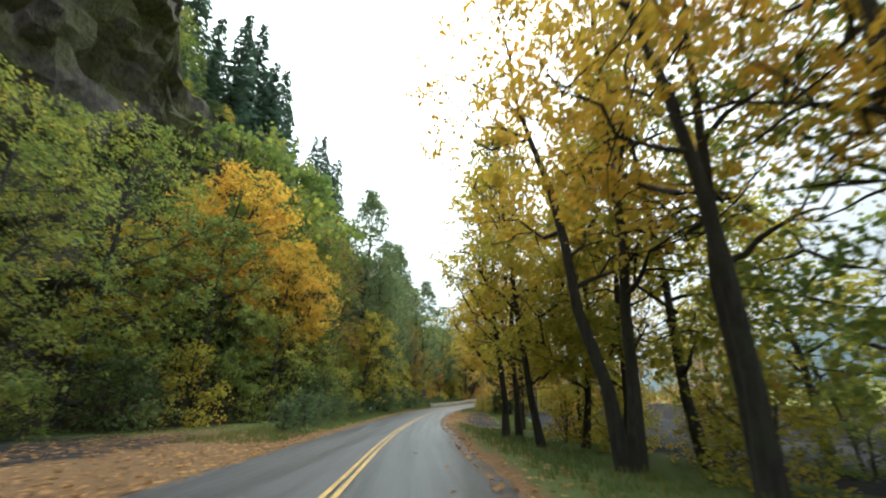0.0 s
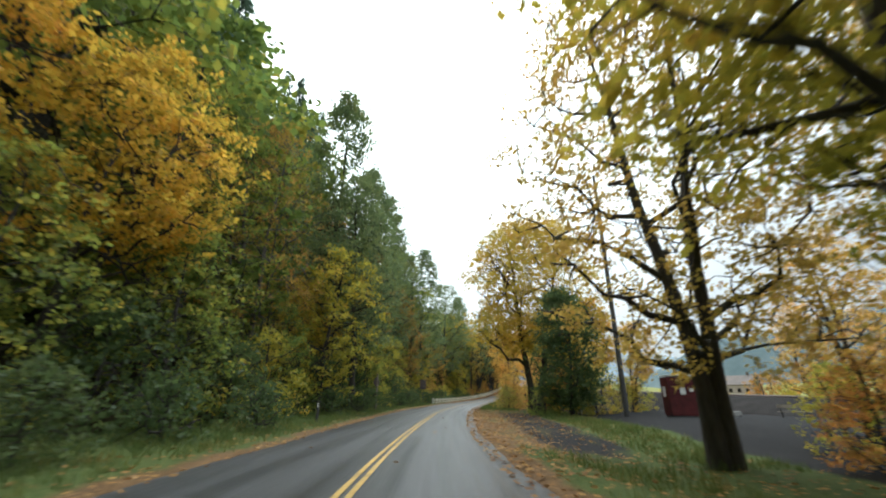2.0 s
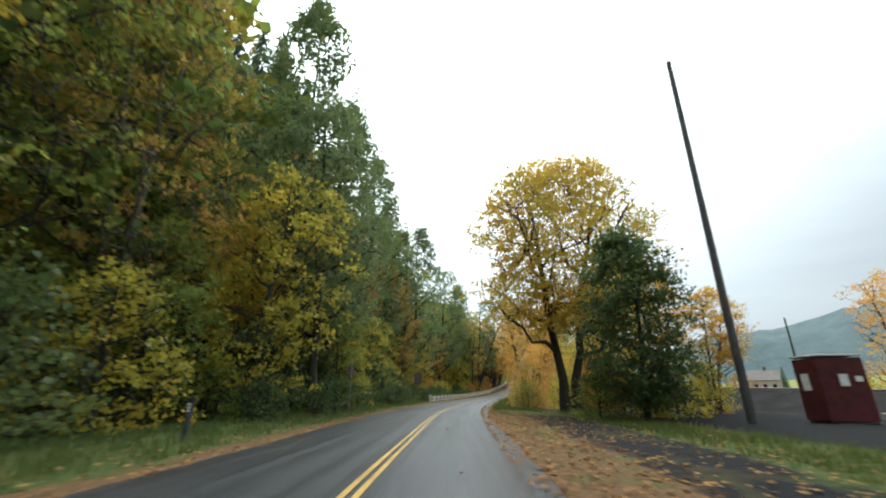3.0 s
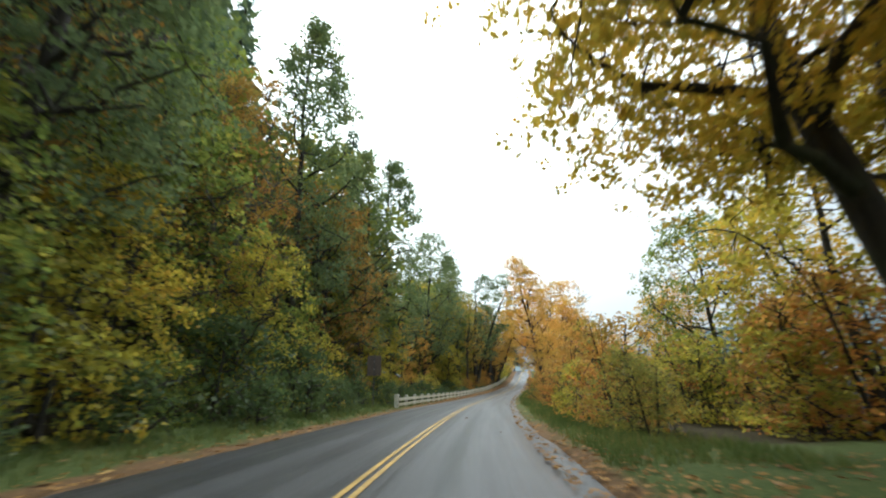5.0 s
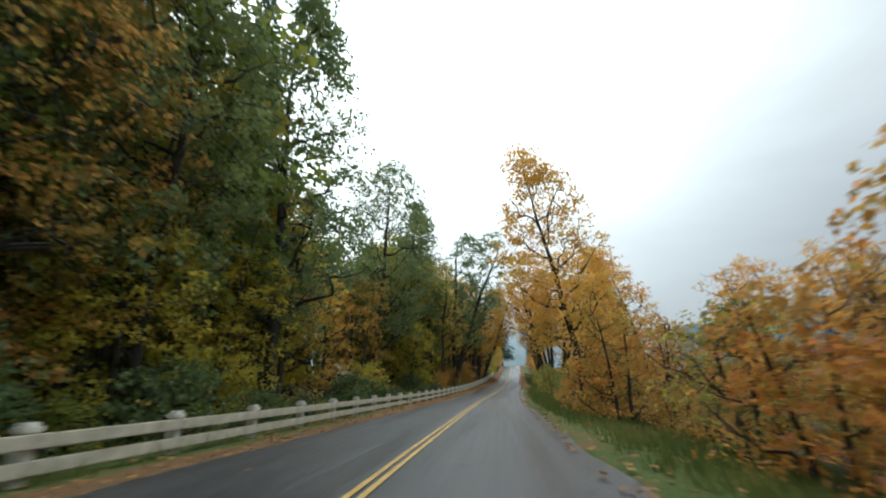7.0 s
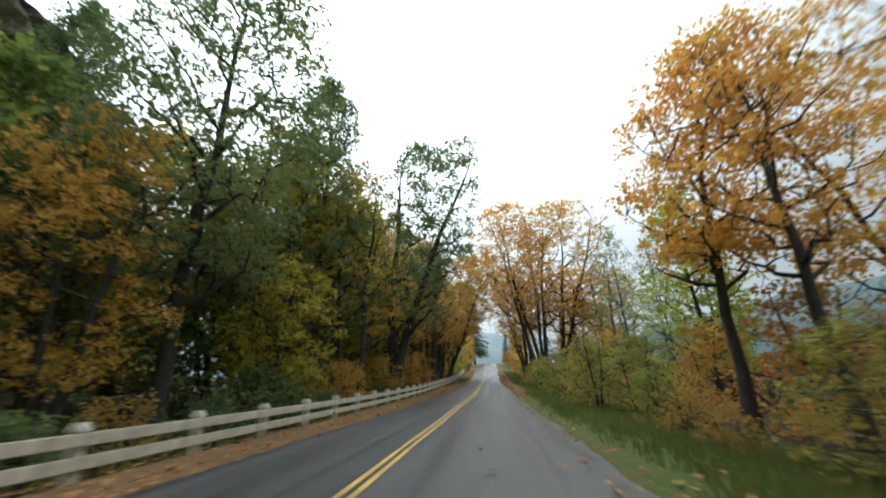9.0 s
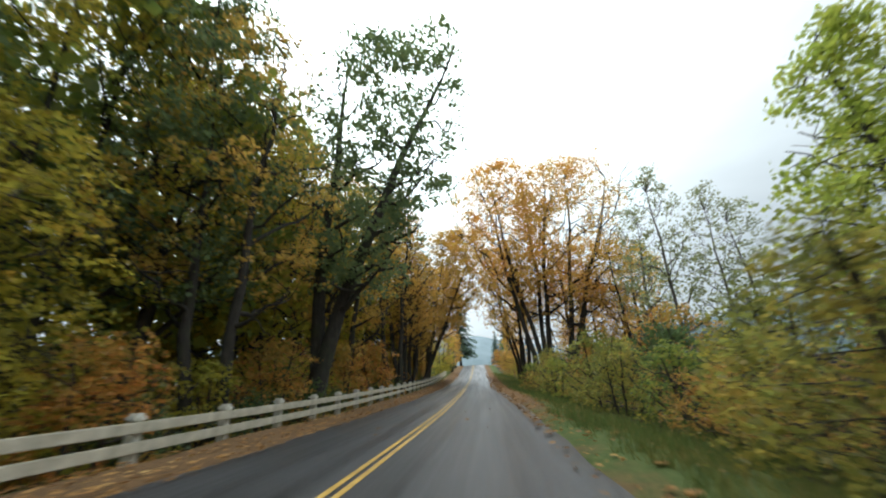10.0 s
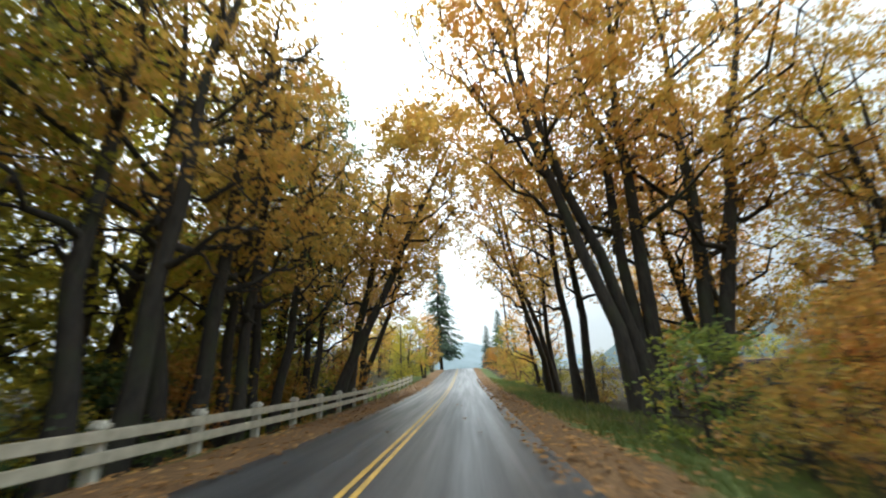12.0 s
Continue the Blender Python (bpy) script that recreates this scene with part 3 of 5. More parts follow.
# ---- the ground, one sheet ----
US = [-3000, -1500, -700, -350, -200, -140, -100, -80, -66, -56, -48, -42, -38] + frange(-35, -12, 1.5) + frange(-11, 12, 0.5) \
    + [13, 14.5, 16, 18, 20, 23, 26, 30, 35, 42, 50, 60, 75, 95, 130, 200, 350, 700, 1500, 3000]
YS = [-2500, -900, -300, -120, -60, -40, -30] + frange(-24, 250, 2.0) + [256, 264, 275, 290, 310, 340, 400, 520, 800, 1500, 3500]
verts, faces, cover = [], [], []
for y in YS:
    for u in US:
        p = ground_at(u, min(max(y, -120), 420))
        p.y = y if abs(y) > 420 else p.y
        n = noise.noise((p.x * 0.35, p.y * 0.35, 3.1)) * 0.10 + noise.noise((p.x * 1.3, p.y * 1.3, 7.7)) * 0.04
        if u < -half_l(y) - 1 or u > half_r(y) + 1:
            p.z += n
        elif -half_l(y) - 0.3 < u < half_r(y) + 0.3:
            p.z -= 0.05
        verts.append(p)
        e = u - half_r(y) if u > 0 else -u - half_l(y)
        leafy = (1 - ease(0.2 + 0.3 * ease(136, 150, y), 1.1 + 0.9 * ease(136, 150, y), e)) * (0.75 - 0.3 * ease(70, 80, y) + 0.35 * ease(140, 152, y)) if u > 0 else (1 - ease(0.2 + 1.1 * ease(95, 120, y), 1.2 + 1.4 * ease(95, 120, y), e)) * 0.78
        turnout = (1 - ease(14, 30, y)) if u < 0 else 0.0
        pull = ease(32, 38, y) * (1 - ease(58, 66, y)) if u > 0 else 0.0
        if turnout:
            leafy = max(leafy, turnout * (1 - ease(6, 10, e)))
        leafy = max(leafy, pull * (1 - ease(3.6, 5.4, e)) * 0.6)
        lot = ease(7, 9, e) * (1 - ease(26, 30, e)) * (1 - ease(66, 76, y)) if u > 0 else 0.0
        gravel = max(turnout * ease(2, 5, e) * (1 - ease(11, 13, e)) * 0.62, lot, pull * ease(1.0, 2.4, e) * (1 - ease(4.2, 5.6, e)) * 0.66)
        woods = ease(5.5 + 7 * turnout, 8.5 + 7 * turnout, e) if u < 0 else ease(66, 76, y) * ease(2.0, 3.4, e) * (1 - ease(30, 40, e))
        far = ease(30, 45, e) if u > 0 else ease(150, 220, e)
        cover.append((leafy, gravel, woods, 1 - far))
nu = len(US)
for i in range(len(YS) - 1):
    for j in range(nu - 1):
        a = i * nu + j
        faces.append((a, a + 1, a + nu + 1, a + nu))
ground = mesh_object("ground", verts, faces, GROUND)
layer = ground.data.color_attributes.new("cover", "FLOAT_COLOR", "POINT")
layer.data.foreach_set("color", np.array(cover, dtype=np.float32).ravel())
tagged(ground, "grassy verges, leaf litter, gravel and forest floor", "ground", kind="structure")


# ---- the road and its lines ----
def ribbon(name, u0, u1, lift, material, y0, y1, step=1.5, cols=1, crown=0.0):
    vs, fs, uv = [], [], []
    ys = frange(y0, y1, step)
    for y in ys:
        a, b = (u0(y), u1(y)) if callable(u0) else (u0, u1)
        for c in range(cols + 1):
            u = a + (b - a) * c / cols
            vs.append(along(u, y, lift - crown * abs(u) * 0.018))
            uv.append((u, y))
    w = cols + 1
    for i in range(len(ys) - 1):
        for c in range(cols):
            fs.append((i * w + c, i * w + c + 1, (i + 1) * w + c + 1, (i + 1) * w + c))
    ob = mesh_object(name, vs, fs, material)
    lay = ob.data.uv_layers.new(name="UVMap")
    idx = np.empty(len(ob.data.loops), dtype=np.int32)
    ob.data.loops.foreach_get("vertex_index", idx)
    lay.data.foreach_set("uv", np.array(uv, dtype=np.float32)[idx].ravel())
    return ob


def ragged(f, seed, amount):
    return lambda y: f(y) + amount * (noise.noise((y * 0.35, seed, 0.0)) + 0.6 * noise.noise((y * 1.7, seed, 4.0)))


edge_r, edge_l = ragged(half_r, 1.5, 0.12), ragged(half_l, 9.5, 0.12)
road = tagged(ribbon("road", lambda y: -edge_l(y), edge_r, 0.03, ASPHALT, -40, 330, 1.0, 8, 1.0),
              "wet dark asphalt of a narrow two-lane road", "road", kind="structure")
for u in (-0.125, 0.04):
    line = ribbon("road_line", u, u + 0.085, 0.036, LINE, -40, 330, 1.0)
    tagged(line, "worn yellow painted line along the road's middle", "road marking", kind="structure")


# ---- white guard fence ----
def post_mesh():
    bm = bmesh.new()
    box(bm, (0.20, 0.20, 1.1), (0, 0, 0.10), 0.02)
    return bm


def cap_mesh():
    bm = bmesh.new()
    box(bm, (0.28, 0.28, 0.18), (0, 0, 0.70), 0.055)
    return bm


fence = tagged(new("guard_fence"), "weathered white wooden guard fence with thick capped posts and two rails", "fence")
FENCE_U, STEP = -4.8, 2.72
post_data = cap_data = None
y = 87.8
feet = []
while y < 206:
    n = lateral(y)
    feet.append((along(FENCE_U, y - 0.0), math.atan2(-n.y, n.x)))
    y += STEP * n.x
for i, (p, turn) in enumerate(feet):
    if post_data is None:
        post = part("post", post_mesh(), WHITE_POST, fence)
        post_data = post.data
        cap = part("post_cap", cap_mesh(), WHITE_POST, post)
        cap_data = cap.data
    else:
        post = new("post", post_data)
        post.parent = fence
        cap = new("post_cap", cap_data)
        cap.parent = post
    post.matrix_basis = pose(p.x, p.y, p.z, 0, 0, -math.degrees(turn)) @ Matrix.Diagonal((1.25, 1.25, 1.12, 1) if i == 0 else (1, 1, 1, 1))
    if i + 1 < len(feet):
        q = feet[i + 1][0]
        d = q - p
        ry, rz = math.degrees(math.atan2(d.z, d.xy.length)), math.degrees(math.atan2(d.y, d.x))
        for z in (0.545, 0.215):
            bm = bmesh.new()
            box(bm, (d.length + 0.02, 0.10, 0.19), (0, 0, 0), 0.015)
            rail = part("rail", bm, WHITE_WOOD, fence)
            n = lateral(p.y)
            mid = (p + q) / 2
            rail.matrix_basis = pose(mid.x + n.x * 0.14, mid.y + n.y * 0.14, mid.z + z, 0, -ry, rz)


# ---- trees ----
def place(x, y, turn=0.0, scale=1.0, dz=None):
    n = lateral(y)
    u = (x - path_x(y)) * n.x + off_c(y)
    # y shifts a little along the slanted cross line
    yy = y - (u - off_c(y)) * n.y
    u = (x - path_x(yy)) / max(n.x, 0.2) + off_c(yy)
    z = ground_at(u, yy).z if dz is None else dz
    return pose(x, y, z - 0.05, 0, 0, turn) @ Matrix.Diagonal((scale, scale, scale, 1))


used = {}


# usual size of each kind beside its model
SIZE = {"ygreen": 0.75, "bush_y": 0.7, "bush": 0.6, "flame2": 0.75, "brown": 0.9, "yellow": 0.6, "greenL": 0.92, "green2": 0.8, "cotton2": 0.86, "back": 1.3,
        "backy": 1.1, "fir": 1.2, "bush_r": 0.62, "bush_o": 0.8, "bush_m": 0.75, "bush_d": 1.0, "lime": 1.05}


def plant(key, x, y, turn=0.0, scale=1.0, dz=None):
    m = place(x, y, turn, scale * SIZE.get(key, 1.0), dz)
    if key in used:
        copy_thing(PROTO[key], m)
    else:
        used[key] = m


MAPLE_YG = "tall maple with dark trunk and yellow-green autumn leaves"
PROTO = {
    # roadside maples
    "twin": broadleaf("maple_tree", 11, 18.5, 4.2, 0.27, LEAF_YG, "twin-trunked roadside maple with yellow-green leaves, dark wet bark",
                      stems=((-0.4, -0.4, -1.6, -0.4), (0.5, 0.4, 1.2, 1.0)), trunk=0.19, limbs=22, clumps=185, leaves=66, size=0.225, shape="ovate", fill=1.5),
    "fork": broadleaf("maple_tree", 12, 17.0, 4.6, 0.14, LEAF_B, "forked roadside maple, thinning ochre leaves, dark bark", bow=1.5,
                      stems=((-0.12, 0, -1.9, 0.9), (0.14, 0, 0.9, -0.6)), trunk=0.23, limbs=28, clumps=300, leaves=66, size=0.15, lobed=True, fill=1.3),
    "slim": broadleaf("maple_tree", 13, 17.0, 3.6, 0.2, LEAF_YG, "slim roadside maple with yellow-green leaves and leaning dark trunk",
                      stems=((0, 0, -1.2, 0.5),), trunk=0.16, limbs=15, clumps=120, leaves=66, size=0.235, shape="ovate", fill=1.4),
    "lean": broadleaf("maple_tree", 14, 19.0, 4.6, 0.33, LEAF_Y, "large leaning maple forked high, yellow leaves, thick dark trunk",
                      stems=((-0.1, 0, -2.6, 1.0), (0.15, 0, 0.4, -1.0)), trunk=0.2, limbs=20, clumps=150, leaves=64, size=0.235, fill=1.0),
    "big": broadleaf("maple_tree", 15, 19.5, 6.8, 0.29, LEAF_K, "broad spreading maple with golden yellow leaves over the roadside",
                     stems=((-0.5, 0, -2.6, 0.5), (0.4, 0.2, 3.4, -0.5)), trunk=0.36, limbs=38, clumps=600, leaves=62, size=0.19, lobed=True, fill=1.9),
    "orange": broadleaf("maple_tree", 16, 19.5, 3.6, 0.22, LEAF_O, "slender leaning maple with orange autumn leaves",
                        stems=((0, 0, -2.0, 2.0),), trunk=0.24, limbs=18, clumps=190, leaves=62, size=0.215, fill=1.5),
    "high": broadleaf("maple_tree", 61, 16.5, 3.1, 0.36, LEAF_O, "tall orange maple with a bare lower trunk beside the verge",
                      stems=((0, 0, 2.6, 1.2),), trunk=0.2, limbs=18, clumps=115, leaves=66, size=0.21, fill=1.2),
    "archl": broadleaf("maple_tree", 62, 22.0, 4.8, 0.36, LEAF_B, "leaning maple arching over the road, ochre leaves, dark curved trunk",
                       bow=0.95, stems=((-0.6, 0, 9.0, 3.0), (0.2, 0.8, 3.0, 3.5)), trunk=0.3, limbs=28, clumps=340, leaves=52, size=0.23, fill=1.8),
    "archr": broadleaf("maple_tree", 63, 23.5, 5.4, 0.36, LEAF_O, "tall twin-trunked maple leaning over the road, orange leaves",
                       stems=((-0.1, 0, -4.6, 1.6), (0.9, 0.4, -1.8, 2.2), (0.95, 0.5, 0.8, 1.4)), trunk=0.25, limbs=30, clumps=320, leaves=52, size=0.23, bow=1.0, fill=1.45),
    "flame": broadleaf("maple_tree", 17, 22.5, 5.4, 0.3, LEAF_O, "great orange maple with dark spreading trunks",
                       stems=((-0.7, 0.4, 1.2, 1.2), (0.8, -0.3, 2.6, 0.2), (0.85, -0.3, 7.0, -1.5)), trunk=0.28, limbs=36, clumps=300, leaves=56, size=0.22, bow=1.0, fill=1.4),
    "flame2": broadleaf("maple_tree", 18, 19.0, 5.0, 0.2, LEAF_O, "orange maple with a forked dark trunk",
                        stems=((-0.3, 0, -1.8, 0.4), (0.3, 0, 2.2, 0.2)), trunk=0.28, limbs=22, clumps=190, leaves=54, size=0.22, fill=1.4),
    # left side woods
    "green": broadleaf("maple_tree", 21, 15.5, 5.0, 0.12, LEAF_G, "leafy green maple at the wood's edge", trunk=0.24, limbs=15, clumps=210, leaves=46, size=0.26),
    "greenL": broadleaf("maple_tree", 33, 22.0, 6.8, 0.1, LEAF_G, "large leafy green maple at the wood's edge", trunk=0.3, limbs=22, clumps=330, leaves=46, size=0.26),
    "green2": broadleaf("maple_tree", 22, 12.0, 4.4, 0.08, LEAF_G, "low branching green maple in the wood", trunk=0.2, limbs=14, clumps=180, leaves=36, size=0.31),
    "ygreen": broadleaf("maple_tree", 23, 14.5, 4.6, 0.12, LEAF_YG, "maple turning yellow at the wood's edge",
                        stems=((0, 0, 1.5, 0),), trunk=0.22, limbs=14, clumps=190, leaves=38, size=0.3),
    "yellow": broadleaf("maple_tree", 24, 18.0, 4.8, 0.36, LEAF_Y, "bright yellow maple on the wooded slope",
                        stems=((-0.2, 0, 1.6, 0.5), (0.3, 0, 3.0, -0.5)), trunk=0.24, limbs=16, clumps=190, leaves=46, size=0.29, fill=1.5),
    "brown": broadleaf("maple_tree", 25, 23.0, 5.0, 0.32, LEAF_B, "tall maple with thin ochre leaves, multiple dark trunks",
                       stems=((-0.4, 0, -2.0, 0.3), (0.4, 0.3, 1.6, 0.6)), trunk=0.30, limbs=24, clumps=200, leaves=36, size=0.23, shape="ovate", fill=1.3),
    "cotton": broadleaf("cottonwood_tree", 26, 33.0, 5.3, 0.2, LEAF_C, "tall grey-green cottonwood rising over the wood", bark=BARK,
                        trunk=0.36, limbs=26, clumps=340, leaves=46, size=0.29, shape="ovate", spread=0.9, fill=1.5),
    "cottonl": broadleaf("cottonwood_tree", 31, 25.0, 4.0, 0.3, LEAF_C, "grey-green cottonwood leaning out over the road", bark=BARK,
                         stems=((0, 0, 8.6, -2.0), (0.3, 0.5, 1.0, 1.0)), trunk=0.46, limbs=24, clumps=260, leaves=42, size=0.3, fill=1.5),
    "cotton2": broadleaf("cottonwood_tree", 27, 30.0, 6.2, 0.26, LEAF_C, "broad grey-green cottonwood with ragged crown", bark=BARK,
                         stems=((0, 0, 2.0, 0),), trunk=0.4, limbs=24, clumps=480, leaves=50, size=0.27, spread=0.8, fill=1.25),
    "lime": broadleaf("poplar_tree", 28, 14.5, 3.5, 0.15, LEAF_L, "lime-green poplar with an upright crown", trunk=0.18, limbs=16, clumps=150, leaves=50, size=0.28, shape="ovate"),
    "grey": broadleaf("birch_tree", 29, 17.5, 3.0, 0.2, LEAF_P, "sparse grey-green tree with a pale slender trunk", bark=BARK_PALE,
                      trunk=0.14, limbs=18, clumps=120, leaves=28, size=0.25, shape="ovate"),
    "bare": broadleaf("maple_tree", 32, 21.0, 4.6, 0.25, LEAF_R, "nearly bare brown tree among the green wood", bark=BARK_PALE,
                      trunk=0.2, limbs=24, clumps=330, leaves=7, size=0.22, shape="ovate", stems=((0, 0, 1, 0), (0.3, 0, -1.5, 0))),
    "holly": broadleaf("evergreen_tree", 30, 9.6, 2.7, 0.1, LEAF_D, "dense rounded dark green tree beside the pull-out", trunk=0.14, limbs=16, clumps=240, leaves=60, size=0.2, shape="round", fill=1.5),
    "back": broadleaf("maple_tree", 71, 17.0, 5.4, 0.1, LEAF_G, "green maple deep in the wood", trunk=0.2, limbs=8, clumps=110, leaves=26, size=0.5, fill=2.0),
    "backy": broadleaf("maple_tree", 72, 17.0, 5.2, 0.1, LEAF_YG, "yellowing maple deep in the wood", trunk=0.2, limbs=8, clumps=110, leaves=26, size=0.5, fill=2.0),
    "rust": broadleaf("maple_tree", 73, 20.0, 6.0, 0.1, LEAF_R, "broad rust-brown maple behind the white fence", trunk=0.28, limbs=20, clumps=320, leaves=56, size=0.215,
                      stems=((-0.3, 0, -1.0, 0.3), (0.3, 0.2, 1.4, 0.4))),
    # shrubs
    "bush": broadleaf("shrub", 41, 4.2, 2.4, 0.02, LEAF_G, "leafy green shrub at the foot of the wood", trunk=0.06, limbs=10, clumps=85, leaves=30, size=0.2,
                      shape="bush", stems=((-0.3, 0, -0.8, 0.2), (0.3, 0.2, 0.8, -0.2)), category="shrub", spread=1.2),
    "bush_d": broadleaf("shrub", 42, 3.4, 2.2, 0.02, LEAF_D, "dark green undergrowth shrub at the wood's edge", trunk=0.05, limbs=9, clumps=80, leaves=30, size=0.2,
                        shape="bush", category="shrub", spread=1.2),
    "bush_y": broadleaf("shrub", 43, 5.0, 2.5, 0.03, LEAF_YG, "low shrub turning yellow-green by the verge", trunk=0.07, limbs=10, clumps=85, leaves=30, size=0.215,
                        shape="bush", stems=((-0.3, 0, -0.9, 0), (0.3, 0, 0.9, 0.3)), category="shrub", spread=1.2),
    "bush_r": broadleaf("shrub", 44, 3.6, 2.3, 0.02, LEAF_R, "rust-brown autumn shrub on the bank", trunk=0.05, limbs=10, clumps=80, leaves=30, size=0.2,
                        shape="bush", stems=((-0.4, 0, -1.0, 0), (0.4, 0, 1.0, 0.2)), category="shrub", spread=1.2),
    "bush_o": broadleaf("shrub", 45, 6.0, 2.9, 0.04, LEAF_S, "tall orange autumn shrub on the bank", trunk=0.08, limbs=11, clumps=105, leaves=32, size=0.22,
                        shape="bush", stems=((-0.4, 0, -1.0, 0), (0.4, 0, 1.0, 0.2)), category="shrub", spread=1.2),
    "bush_m": broadleaf("shrub", 47, 5.2, 2.6, 0.03, LEAF_M, "leafy olive-brown shrub beside the grass strip", trunk=0.07, limbs=10, clumps=95, leaves=30, size=0.2,
                        shape="bush", stems=((-0.4, 0, -0.9, 0), (0.3, 0.2, 1.0, 0.1)), category="shrub", spread=1.2),
    "wood": broadleaf("maple_tree", 74, 24.0, 5.6, 0.13, LEAF_YG, "tall leafy ochre maple in the roadside wood", trunk=0.27, limbs=26, clumps=270, leaves=32, size=0.25,
                      stems=((-0.5, 0, -1.8, 0.4), (0.4, 0.3, 1.6, 0.4)), fill=1.7),
    "weed": broadleaf("shrub", 46, 1.5, 1.0, 0.0, LEAF_D, "low dark green weeds at the edge of the verge", trunk=0.02, limbs=6, clumps=34, leaves=34, size=0.13,
                      shape="bush", category="shrub", spread=1.6),
    "fir": conifer("fir_tree", 51, 30.0, 4.2, "tall dark fir on the cliff top"),
    "fir2": conifer("fir_tree", 52, 24.0, 4.6, "dark fir with short drooping branches"),
}

# verge of the near lane, before and at the pull-out
plant("twin", 4.0, 26.0, 0)
plant("fork", 5.9, 34.2, 0)
plant("slim", 4.5, 20.2, 20)
plant("slim", 6.3, 20.3, 200, 0.95)
plant("slim", 7.0, 17.6, 150, 0.9)
plant("slim", 8.6, 28.0, 100, 0.9)
plant("lean", 5.2, 12.8, 0)
plant("slim", 8.2, 14.2, 300, 1.05)
plant("lean", 6.0, 8.6, 60, 0.95)
plant("green", 10.5, 8.0, 60, 1.0)
plant("lean", 8.2, 5.0, 160, 0.95)
plant("ygreen", 14.0, 16.5, 120, 1.0)
plant("bush", 12.0, 13.0, 0, 1.0)
plant("bush_y", 13.0, 9.0, 50, 1.0)
for i, (x, y) in enumerate(((7.6, 19.0), (6.6, 24.0), (8.2, 27.0), (9.0, 15.0), (7.4, 10.5), (9.4, 22.0), (10.5, 31.5), (8.0, 5.5))):
    plant("bush_y", x, y, 77 * i, 0.7 + 0.1 * (i % 3))
plant("fork", 12.5, 31.0, 90, 0.85)
plant("bush_o", 9.8, 33.8, 20, 0.6)
plant("bush_y", 11.8, 36.8, 120, 0.8)
plant("bush_o", 12.6, 34.0, 220, 0.9)
plant("flame2", 15.0, 39.5, 40, 0.62)
plant("ygreen", 13.5, 22.0, 30, 0.75)
plant("holly", 8.3, 54.6, 0, 0.95)
plant("big", 8.3, 65.4, 0)
plant("yellow", 13.2, 64.0, 40, 1.0)
plant("bush_y", 11.0, 56.5, 0, 0.9)
plant("bush_y", 9.8, 58.0, 120, 0.8)
plant("bush", 6.8, 56.2, 60, 0.9)
for x, y, k, t, s in ((14.5, 73, "ygreen", 0, 1.2), (18.3, 89.5, "yellow", 150, 0.8), (17.5, 78, "yellow", 80, 1.05), (17, 84, "green", 10, 0.8), (18.5, 89, "flame2", 200, 0.7),
                      (12.5, 71, "bush_o", 0, 1), (13, 76, "bush_y", 90, 1.1), (13.6, 80, "bush_m", 30, 0.9), (13.5, 84.5, "bush_y", 0, 1),
                      (21.0, 129, "bush_r", 0, 0.8), (22.0, 133, "bush_r", 60, 0.8), (23.0, 136.5, "bush_r", 90, 0.8), (25, 140.5, "bush_y", 0, 0.9), (26, 145, "bush_d", 0, 1.1),
                      (27.3, 149, "bush_r", 40, 1), (28.6, 153, "bush", 0, 0.9), (29.5, 157, "bush_d", 30, 0.8), (30.5, 161.5, "bush_r", 0, 0.8), (31.4, 165.5, "bush_o", 60, 0.6),
                      (32.6, 179, "bush_r", 0, 0.6), (35, 188, "bush_y", 0, 0.7), (37, 197, "bush_y", 40, 0.8), (39.5, 205, "bush_o", 0, 0.7), (30, 131, "bush", 0, 1.1), (32, 140, "bush_o", 0, 1)):
    plant(k, x, y, t, s)
for i in range(38):
    # shrubs between the grass strip and the railway bank
    yy = 72 + 2.55 * i
    q = along(half_r(yy) + 3.2 + 0.9 * (i * 5 % 4) / 3, yy)
    plant((("bush_r", "bush_o", "bush_m", "bush_r", "bush_o") if 88 < yy < 128 else ("bush_m", "bush_o", "bush_y", "bush_m", "bush_o") if yy < 89 else ("bush_m", "bush", "bush_m", "bush_r", "bush_m"))[i * 3 % 5], q.x, q.y, 61 * i, (0.55 + 0.09 * (i * 7 % 5)) * (0.72 if 112 < yy < 130 else 1.0))
    if i % 2 or yy < 120:
        q = along(half_r(yy) + 8.0 + 1.5 * (i % 3), yy + 1.0)
        plant((("bush_o", "bush_r", "bush_r") if 88 < yy < 128 else ("bush_y", "bush_o", "bush_m") if yy < 89 else ("bush_m", "bush_o", "bush"))[i % 3], q.x, q.y, 40 * i, 0.85 + 0.1 * (i * 5 % 4))
plant("flame2", 19.5, 103.5, 0, 0.56)
plant("flame2", 17.5, 97.0, 80, 0.46)
plant("brown", 21.0, 99.0, 30, 0.34)
plant("orange", 13.4, 109.4, 0, 0.92)
plant("flame2", 17.5, 116, 0, 0.75)
plant("high", 19.9, 125.4, 0, 0.95)
plant("high", 20.2, 122.6, 20, 0.9)
plant("high", 25.5, 123.5, 100, 0.85)
plant("lime", 28.6, 136.8, 0, 0.9)
plant("lime", 31.0, 138.5, 90, 0.75)
plant("grey", 34.2, 154.0, 0)
plant("grey", 36.0, 159.5, 90, 0.95)
plant("grey", 37.5, 153.0, 200, 0.9)
plant("grey", 34.5, 148.0, 280, 0.7)
plant("archr", 30.9, 172.6, 0, 1.22)
plant("flame", 33.2, 172.9, 0, 1.28)
plant("flame2", 37.6, 175.5, 0, 1.3)
plant("brown", 31.4, 177.5, 90, 0.9)
plant("archr", 33.0, 185.0, 10, 0.85)
